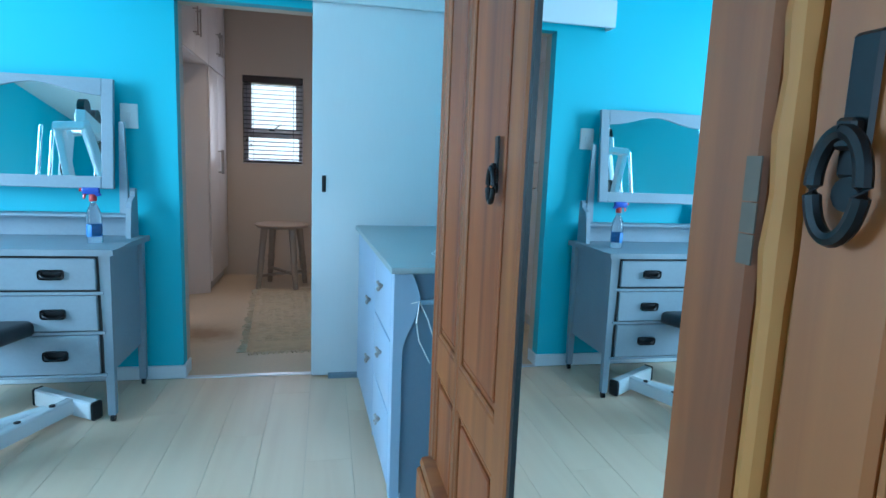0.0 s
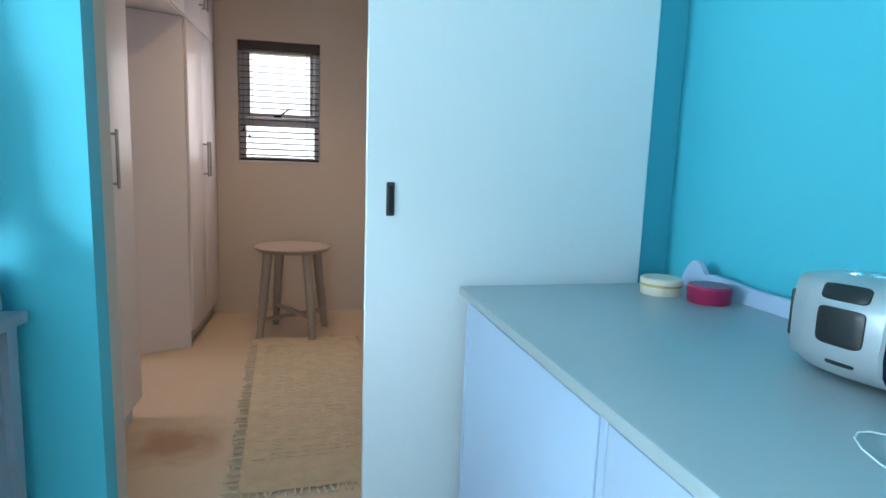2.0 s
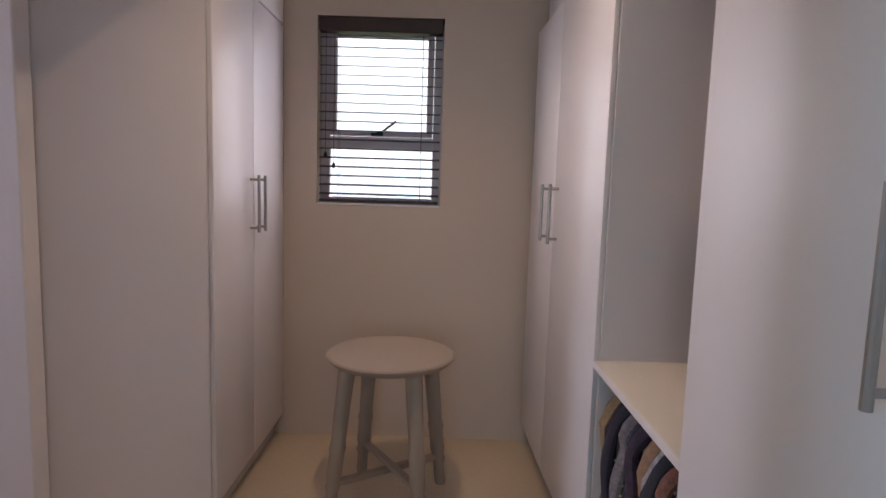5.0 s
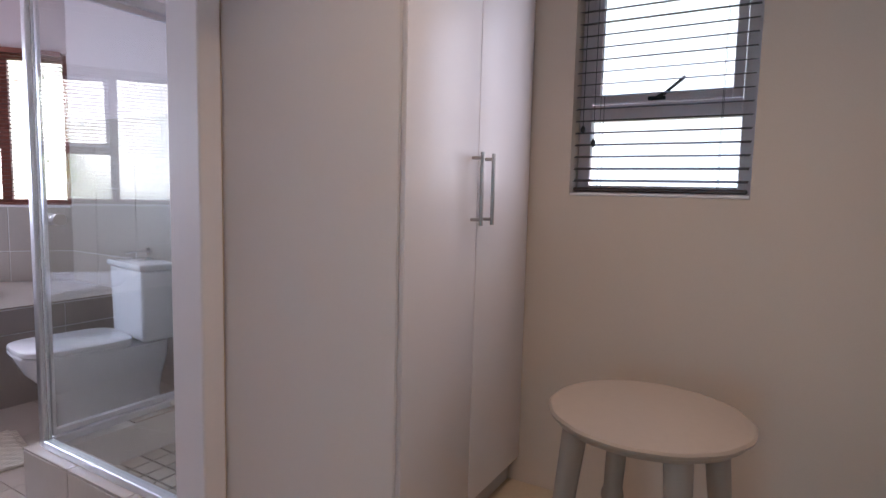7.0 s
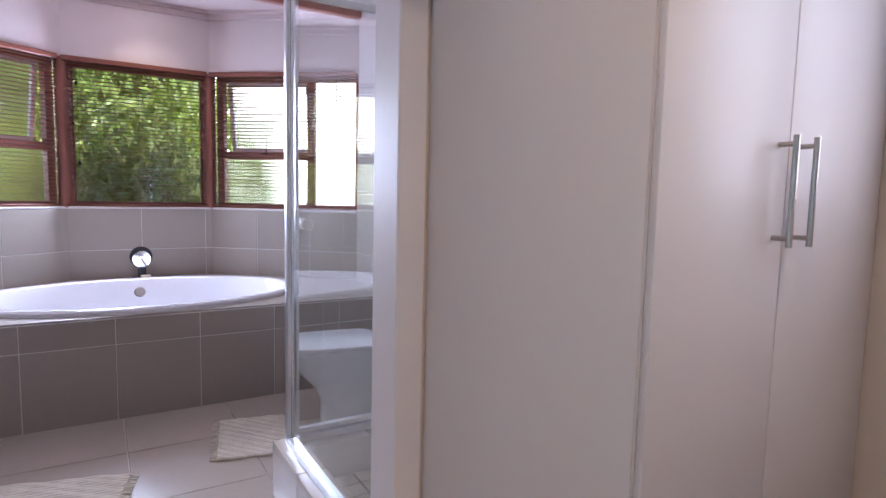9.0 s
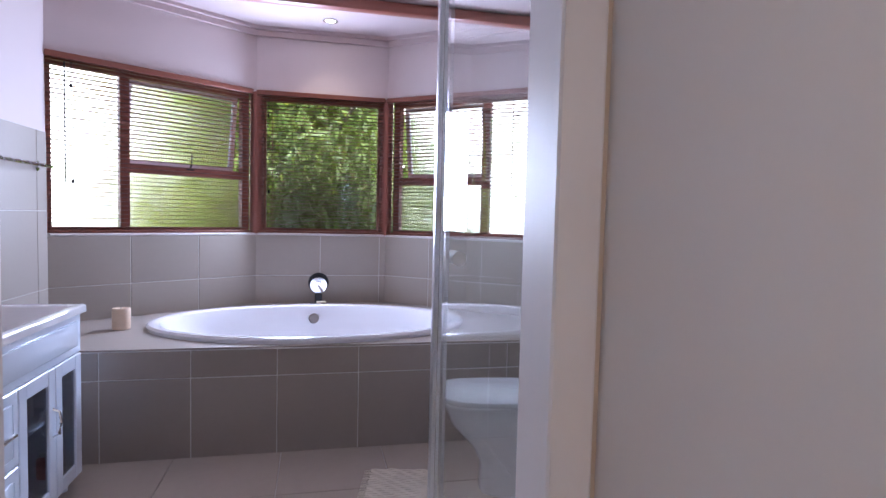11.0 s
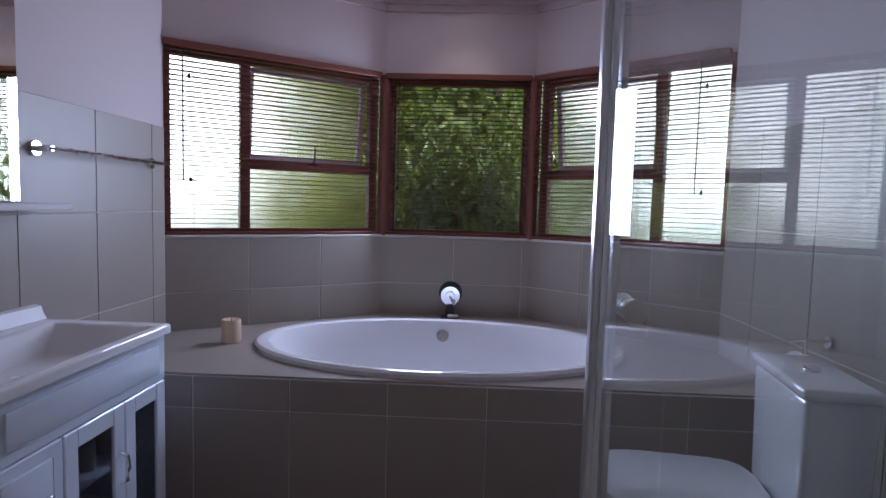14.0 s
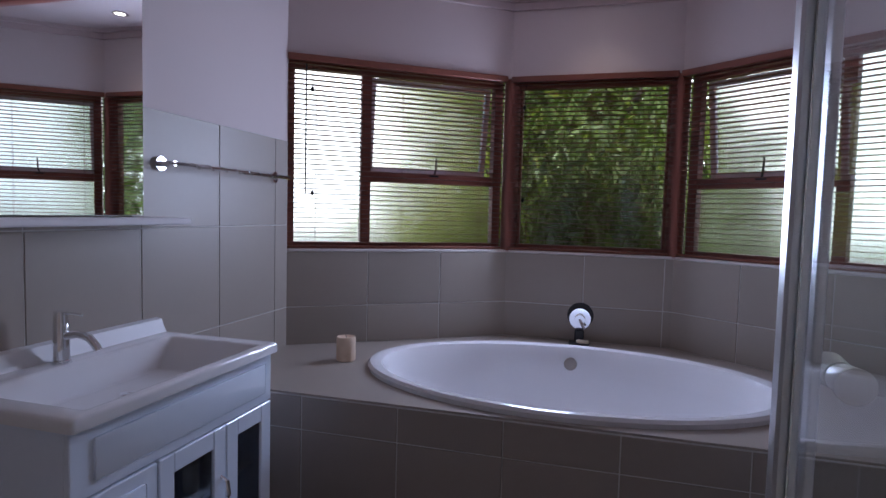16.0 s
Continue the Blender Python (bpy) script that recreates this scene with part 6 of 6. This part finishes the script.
    tube(b, [(0, 0.01, 0.075), (0, 0.06, 0.085), (0, 0.10, 0.078), (0, 0.125, 0.055), (0, 0.13, 0.045)], 0.011, 12)
    part("spout", b, CHROME, f)
    b = B()
    cyl(b, (0, 0, 0.11), (0, 0, 0.145), 0.020, 0.018, n=20)
    tube(b, [(0, 0, 0.14), (0, 0.045, 0.143), (0, 0.075, 0.14)], 0.004, 8)
    part("lever", b, CHROME, f)


def mirror_cabinet():
    X0, X1 = -3.105, -2.42
    t = thing("bathroom_mirror", "frameless wall mirror above a slim white ledge", "mirror", (X0 + X1) / 2, BA_Y0 + 0.001, 1.156)
    w = (X1 - X0) / 2
    part("backing_board", box(B(), -w, w, 0.009, 0.027, 0.028, 0.90, 0.002), CEIL, t)
    part("mirror", box(B(), -w, w, 0.028, 0.033, 0.028, 0.90, 0.002), MIRROR, t, "clear mirror glass")
    part("ledge", box(B(), -w - 0.12, w + 0.06, 0.009, 0.13, 0, 0.022, 0.004), CEIL, t, "slim white ledge")


def toilet():
    t = thing("toilet", "white close-coupled toilet with a closed lid", "toilet", -2.845, 5.835, 0, -8)
    # pan: oval-fronted block lofted down to a narrower foot
    b = B()
    def ring(scale_x, y0, y1, z, n=28):
        out = []
        for k in range(n):
            a = 2 * math.pi * k / n
            c, s = math.cos(a), math.sin(a)
            x = math.copysign(abs(c) ** 0.5, c) * scale_x
            y = (y0 + y1) / 2 + math.copysign(abs(s) ** (0.6 if s < 0 else 0.35), s) * (y1 - y0) / 2
            out.append(b.verts.new((x, y, z)))
        return out
    rs = [ring(0.115, -0.50, -0.05, 0.0), ring(0.115, -0.50, -0.05, 0.12), ring(0.13, -0.54, -0.04, 0.20), ring(0.165, -0.63, -0.02, 0.30), ring(0.178, -0.66, -0.02, 0.37), ring(0.180, -0.665, -0.02, 0.385)]
    for p, q in zip(rs, rs[1:]):
        for k in range(28):
            b.faces.new((p[k], p[(k + 1) % 28], q[(k + 1) % 28], q[k]))
    b.faces.new(rs[0][::-1])
    b.faces.new(rs[-1])
    bmesh.ops.recalc_face_normals(b, faces=b.faces)
    part("pan", b, CERAMIC, t)
    for name, z0, z1, g in (("seat", 0.387, 0.400, 0.006), ("lid", 0.402, 0.424, 0.008)):
        b = B()
        r0, r1 = ring(0.180 + g, -0.672, -0.20, z0), ring(0.178 + g, -0.670, -0.20, z1)
        for k in range(28):
            b.faces.new((r0[k], r0[(k + 1) % 28], r1[(k + 1) % 28], r1[k]))
        b.faces.new(r0[::-1])
        b.faces.new(r1)
        bmesh.ops.recalc_face_normals(b, faces=b.faces)
        bmesh.ops.bevel(b, geom=[e for e in b.edges if e.calc_face_angle(0) > 1.0], offset=0.004, segments=2, profile=0.5, affect="EDGES")
        part(name, b, CERAMIC, t)
    b = B()
    v = bmesh.ops.create_cube(b, size=1.0)["verts"]
    for q in v:
        k = 0.94 if q.co.z < 0 else 1.0
        q.co = Vector((q.co.x * 0.37 * k, -0.005 - 0.09 + q.co.y * 0.18 * k, 0.39 if q.co.z < 0 else 0.745))
    bmesh.ops.bevel(b, geom=list(b.edges), offset=0.016, segments=3, profile=0.5, affect="EDGES")
    part("cistern", b, CERAMIC, t)
    part("cistern_lid", box(B(), -0.195, 0.195, -0.195, -0.001, 0.746, 0.776, 0.010, 3), CERAMIC, t)
    part("flush_button", lathe(B(), [(0.0, 0.776), (0.022, 0.776), (0.022, 0.784), (0.018, 0.787), (0, 0.787)], 20, (0, -0.098, 0)), CHROME, t)
    h = thing("toilet_roll_holder", "chrome holder with a white toilet roll", "roll holder", -3.22, BA_Y1 - 0.010, 0.73)
    b = B()
    cyl(b, (0, 0, 0.05), (0, -0.012, 0.05), 0.022, n=16)
    tube(b, [(0, -0.01, 0.05), (0, -0.10, 0.055), (-0.01, -0.14, 0.045)], 0.006, 8)
    tube(b, [(0, -0.08, 0.05), (0, -0.085, 0.0), (0.06, -0.085, -0.02)], 0.005, 8)
    part("bracket", b, CHROME, h)
    b = B()
    cyl(b, (-0.05, -0.085, -0.04), (0.05, -0.085, -0.04), 0.045, n=24)
    part("roll", b, mat("white_tissue", (0.80, 0.79, 0.78), 0.95, vary=0.05, fine=150, bump=0.2), h, "white paper roll")
    c = thing("cleaner_bottle", "purple cleaner bottle on the floor", "bottle", -2.62, 5.85, 0)
    part("body", lathe(B(), [(0, 0), (0.036, 0), (0.038, 0.005), (0.038, 0.14), (0.018, 0.19), (0.018, 0.2)], 18), mat("purple_plastic", (0.10, 0.03, 0.16), 0.35), c)
    part("cap", lathe(B(), [(0.019, 0.195), (0.02, 0.2), (0.02, 0.235), (0, 0.238)], 16), BLACK, c)


def shower():
    X, Y, XR, YB = -2.273, 4.998, CL_X0 - 0.102, BA_Y1 - 0.012
    t = thing("shower_enclosure", "framed glass corner shower on a tiled kerb", "shower", X, Y, 0)
    kz = 0.215
    L = XR - X
    D = YB - Y
    b = B()
    box(b, -0.055, L, -0.045, 0.055, 0, kz - 0.008)
    box(b, -0.055, 0.055, 0.055, D, 0, kz - 0.008)
    box(b, 0.055, L, 0.055, D, 0, 0.06)
    kerb = part("kerb", b, GROUT, t, "tiled shower kerb")
    tray = part("tray_floor", box(B(), 0.056, L - 0.001, 0.056, D - 0.001, 0.058, 0.066), DARK_GROUT, t, "brown grouted tray floor")
    Z1 = 1.90
    posts = B()
    box(posts, -0.016, 0.016, -0.016, 0.016, kz, Z1, 0.004)
    part("corner_post", posts, ALU, t)
    part("wall_channel", box(B(), L - 0.035, L - 0.001, -0.018, 0.018, kz, Z1, 0.003), ALU, t)
    part("wall_channel", box(B(), -0.018, 0.018, D - 0.035, D - 0.001, kz, Z1, 0.003), ALU, t)
    for n, d in (("bottom_rail", (kz, kz + 0.03)), ("head_rail", (Z1 - 0.045, Z1))):
        part(n, box(B(), 0.021, L - 0.036, -0.019, 0.019, d[0], d[1], 0.003), ALU, t)
        part(n, box(B(), -0.019, 0.019, 0.021, D - 0.036, d[0], d[1], 0.003), ALU, t)
    # fixed front pane, and a framed door on the side towards the bath
    g = part("pane", box(B(), 0.020, L - 0.034, -0.003, 0.003, kz + 0.028, Z1 - 0.043), SHOWER_GLASS, t)
    g.visible_shadow = False
    b = B()
    for y0, y1 in ((0.022, 0.034), (D - 0.060, D - 0.040)):
        box(b, -0.012, 0.012, y0, y1, kz + 0.034, Z1 - 0.05, 0.002)
    box(b, -0.012, 0.012, 0.034, D - 0.060, kz + 0.034, kz + 0.056, 0.002)
    box(b, -0.012, 0.012, 0.034, D - 0.060, Z1 - 0.072, Z1 - 0.05, 0.002)
    door = part("door", b, ALU, t)
    g = part("pane", box(B(), -0.003, 0.003, 0.032, D - 0.058, kz + 0.054, Z1 - 0.070), SHOWER_GLASS, door)
    g.visible_shadow = False
    b = B()
    for q in (-1, 1):
        cyl(b, (q * 0.004, 0.058, 1.035), (q * 0.044, 0.058, 1.035), 0.018, 0.022, n=20)
    cyl(b, (-0.014, 0.058, 1.035), (0.014, 0.058, 1.035), 0.008, n=10)
    part("knob", b, mat("milky_knob_plastic", (0.66, 0.62, 0.56), 0.3), door, "milky plastic door knob")
    # tiles on the kerb and mosaic on the tray
    for s0, s1 in zip(cuts(0.30, 0.33, L + 0.055), cuts(0.30, 0.33, L + 0.055)[1:]):
        for nm, args in (("tile", (s0 - 0.055 + 0.002, -0.053, 0.002, s1 - s0 - 0.004, 0.008, kz - 0.012)), ("tile", (s0 - 0.055 + 0.002, -0.053, kz - 0.008, s1 - s0 - 0.004, 0.108, 0.008))):
            ob = new(nm, piece_mesh(nm, args[3], args[4], args[5], FLOOR_TILE))
            ob.parent = kerb
            ob.matrix_basis = pose(args[0], args[1], args[2])
    for s0, s1 in zip(cuts(0.30, 0.33, D), cuts(0.30, 0.33, D)[1:]):
        ob = new("tile", piece_mesh("tile", 0.008, s1 - s0 - 0.004, kz - 0.012, FLOOR_TILE))
        ob.parent = kerb
        ob.matrix_basis = pose(-0.063, s0 + 0.002, 0.002)
        if s0 > 0.05:
            ob = new("tile", piece_mesh("tile", 0.116, s1 - s0 - 0.004, 0.008, FLOOR_TILE))
            ob.parent = kerb
            ob.matrix_basis = pose(-0.063, s0 + 0.002, kz - 0.008)
    n = 9
    st = (L - 0.06) / n
    me = piece_mesh("mosaic_tile", st - 0.007, st - 0.007, 0.006, MOSAIC)
    k = 0.06
    while k + st < D:
        for i in range(n):
            ob = new("mosaic_tile", me)
            ob.parent = tray
            ob.matrix_basis = pose(0.058 + i * st + 0.003, k + 0.003, 0.0665)
        k += st
    s = thing("soap_bar", "white soap bar on the shower kerb", "soap", X + 0.0, Y + 0.52, kz + 0.0005)
    part("bar", box(B(), -0.028, 0.028, -0.045, 0.045, 0, 0.028, 0.012, 3), mat("white_soap", (0.78, 0.74, 0.68), 0.4), s)


def bath_mat(x, y, rz, w, d, label):
    t = thing("bath_mat", label, "bath mat", x, y, 0.004, rz)
    rnd = random.Random(int(x * -100))
    b = B()
    n = int(d / 0.016)
    for k in range(n):
        yy = -d / 2 + k * 0.016
        pts = [(-w / 2 + w * i / 14, yy + 0.004 * math.sin(i * 1.1 + k * 0.6), 0.008 + 0.002 * math.sin(i * 2.0 + k * 1.9)) for i in range(15)]
        tube(b, pts, 0.0095, 6)
    part("weave", b, MAT_RAG, t)
    b = B()
    for side in (-1, 1):
        for k in range(n):
            yy = -d / 2 + k * 0.016
            tube(b, [(side * w / 2, yy, 0.007), (side * (w / 2 + 0.03), yy + rnd.uniform(-0.01, 0.01), 0.004)], 0.0035, 5)
    tagged(part("fringe", b, MAT_RAG, t), kind="stuff")


def downlight(x, y, z, watts, tone=(1, 0.84, 0.64)):
    t = thing("downlight", "small recessed ceiling downlight, switched on", "ceiling light", x, y, z)
    part("rim", lathe(B(), [(0.032, 0.0), (0.046, 0.0), (0.048, -0.004), (0.034, -0.007), (0.030, -0.001)], 28), CHROME, t)
    m = bpy.data.materials.new("warm_lamp_face")
    m.use_nodes = True
    bs = m.node_tree.nodes["Principled BSDF"]
    bs.inputs["Emission Color"].default_value = (1, 0.86, 0.66, 1)
    bs.inputs["Emission Strength"].default_value = 14
    part("lamp_face", lathe(B(), [(0.0, -0.004), (0.031, -0.003), (0.031, -0.0015), (0.0, -0.001)], 24), m, t, "glowing warm lamp face")
    lamp("downlight_beam", "SPOT", look((x, y, z - 0.012), (x, y + 0.001, 0)), watts, tone, spot_size=radians(110), spot_blend=0.8, shadow_soft_size=0.03)


oval_bath()
bath_mixer()
candle()
towel_rail()
vanity()
mirror_cabinet()
toilet()
shower()
bath_mat(-2.89, 5.0, 78, 0.30, 0.44, "cream rag-woven bath mat in front of the bath")
bath_mat(-2.62, 4.15, 75, 0.60, 0.42, "cream rag-woven bath mat near the vanity")
downlight(-4.49, 4.72, BA_H, 3.5)
downlight(-2.75, 4.10, BA_H, 1.5)
downlight(-0.25, 4.84, CL_H, 18.5, (1, 0.76, 0.51))

# ---- garden ----
def shrub(name, label, x, y, h, r, count, base, trunk=True, seed=1):
    rnd = random.Random(seed)
    t = thing(name, label, "tree", x, y, -0.12)
    if trunk:
        b = B()
        tube(b, [(0, 0, 0), (0.05, 0.03, h * 0.25), (0.02, 0.1, h * 0.5), (0.1, 0.05, h * 0.8)], 0.07, 8)
        for k in range(7):
            a = k * 2.4
            z = h * (0.3 + 0.08 * k)
            tube(b, [(0.03, 0.05, z), (r * 0.4 * math.cos(a), r * 0.4 * math.sin(a), z + 0.25), (r * 0.75 * math.cos(a), r * 0.75 * math.sin(a), z + 0.6)], 0.025, 6)
        part("trunk", b, wood("grey_bark", (0.06, 0.045, 0.035), (0.16, 0.12, 0.09), 0.9), t)
    clumps = [(rnd.gauss(0, 0.45) * r, rnd.gauss(0, 0.45) * r, h * (0.12 + 0.88 * rnd.random()), 0.18 + 0.3 * rnd.random()) for _ in range(26)]
    verts, faces = [], []
    for k in range(count):
        cx, cy, cz, cr = clumps[rnd.randrange(len(clumps))]
        p = Vector((cx + rnd.gauss(0, cr), cy + rnd.gauss(0, cr), max(0.05, cz + rnd.gauss(0, cr))))
        q = Euler((rnd.uniform(0, 6.3), rnd.uniform(0, 6.3), rnd.uniform(0, 6.3))).to_matrix()
        s = rnd.uniform(0.03, 0.075)
        if x + p.x > -5.2:
            continue
        i = len(verts)
        for c in ((-1.5, 0, 0), (0, -0.45, 0.1), (1.5, 0, 0), (0, 0.45, 0.1)):
            verts.append(p + q @ (Vector(c) * s))
        faces.append((i, i + 1, i + 2, i + 3))
    me = bpy.data.meshes.new("crown")
    me.from_pydata([tuple(v) for v in verts], [], faces)
    me.materials.append(leafy("leaf_green", base))
    ob = new("crown", me)
    ob.parent = t
    return t


shrub("garden_tree", "leafy green tree outside the bay window", -7.2, 4.6, 3.6, 0.85, 17000, (0.17, 0.23, 0.05), seed=2)
shrub("garden_tree", "dark green tree with dense foliage", -8.6, 4.5, 4.2, 1.1, 13000, (0.13, 0.18, 0.05), seed=5)
shrub("garden_tree", "yellow-green tree beyond the bay", -8.0, 3.3, 3.9, 0.9, 11000, (0.30, 0.32, 0.05), seed=7)
shrub("garden_tree", "light green tree beyond the shrubs", -7.6, 6.1, 2.2, 0.5, 1500, (0.12, 0.18, 0.04), seed=9)
shrub("garden_shrub", "low yellow-green shrub under the window", -6.6, 3.6, 1.5, 0.5, 5000, (0.24, 0.28, 0.05), trunk=False, seed=12)
shrub("garden_shrub", "low dark green shrub under the window", -6.4, 4.65, 1.4, 0.5, 8000, (0.11, 0.14, 0.04), trunk=False, seed=14)

shrub("garden_tree", "grey-green young tree beyond the bay corner", -9.0, 9.1, 3.2, 0.35, 6000, (0.20, 0.26, 0.13), seed=21)

# bright hazy distance beyond the garden
haze = bpy.data.materials.new("bright_hazy_sky")
haze.use_nodes = True
haze.node_tree.nodes["Principled BSDF"].inputs["Base Color"].default_value = (0.8, 0.8, 0.78, 1)
haze.node_tree.nodes["Principled BSDF"].inputs["Emission Color"].default_value = (1.0, 0.98, 0.87, 1)
haze.node_tree.nodes["Principled BSDF"].inputs["Emission Strength"].default_value = 2.2
setting("backdrop_west", box(B(), -56.2, -56, -60, 60, -0.12, 26), haze, "bright hazy sky beyond the garden")
pale = haze.copy()
pale.name = "pale_blue_haze"
pale.node_tree.nodes["Principled BSDF"].inputs["Emission Color"].default_value = (0.90, 0.97, 1.0, 1)
pale.node_tree.nodes["Principled BSDF"].inputs["Emission Strength"].default_value = 0.34
setting("backdrop_north", box(B(), -56, 56, 59.8, 60, -0.12, 26), pale, "bright hazy sky beyond the garden")

# ---- tiles and floor boards ----


def bed(wall_name, a, c, z0, z1):
    """The grout bed behind the tiles, 1 mm thick on the room side."""
    ln = math.hypot(c[0] - a[0], c[1] - a[1])
    ang = math.degrees(math.atan2(c[1] - a[1], c[0] - a[0]))
    b_ = box(B(), 0, ln, -0.006, -0.0005, z0, z1)
    bmesh.ops.transform(b_, matrix=pose(a[0], a[1], 0, 0, 0, ang), verts=b_.verts)
    return tagged(part("tile_bed_" + wall_name, b_, GROUT, smooth=False), "pale grout between the taupe wall tiles", "", "", "structure")


WT = CL_X0 - 0.102
runs = [("south", (WT, BA_Y0), (-4.075, BA_Y0), [0, 0.30, 0.72, 1.14, 1.56], 0.408, 0.42),
        ("bay_left", BAY[0], BAY[1], [DZ, 0.72, SILL - 0.009], 0.42, 0.405),
        ("bay_centre", BAY[1], BAY[2], [DZ, 0.72, SILL - 0.009], 0.44, 0.42),
        ("bay_right", BAY[2], BAY[3], [DZ, 0.72, SILL - 0.009], 0.36, 0.405),
        ("north", (-4.075, BA_Y1), (WT, BA_Y1), [0, 0.30, 0.72, 1.14, 1.56], 0.30, 0.42)]
for nm, a, c, zs, first, step in runs:
    tile_wall(bed(nm, a, c, zs[0], zs[-1]), a, c, zs, first, step, TILE)
# the front of the bath surround
tile_wall(bed("apron", (-3.416, BA_Y0 + 0.01), (-3.416, BA_Y1 - 0.01), 0.0, DZ - 0.009), (-3.416, BA_Y0 + 0.01), (-3.416, BA_Y1 - 0.01), [0, 0.382, DZ - 0.009], 0.075, 0.387, TILE_DARK)
flat_tiles(floor_bath, -3.42, CL_X0 - 0.02, BA_Y0, BA_Y1, -0.004, 0.45, 0.303, 0.48, 0.482, FLOOR_TILE)
# laminate boards of the bedroom
for i in range(22):
    x = BED_X0 + i * 0.19
    w = min(0.19, BED_X1 - x)
    y = BED_Y0
    first = (i * 0.47) % 1.2
    for y1 in [v for v in (BED_Y0 + first + 1.2 * k for k in range(6)) if BED_Y0 + 0.1 < v < DOOR_Y0 - 0.1] + [DOOR_Y0 - 0.016]:
        ob = new("plank", piece_mesh("plank", w - 0.0008, y1 - y - 0.0008, 0.006, LAMINATE, 0.0006))
        ob.parent = floor_bed
        ob.matrix_basis = pose(x, y, -0.006)
        y = y1
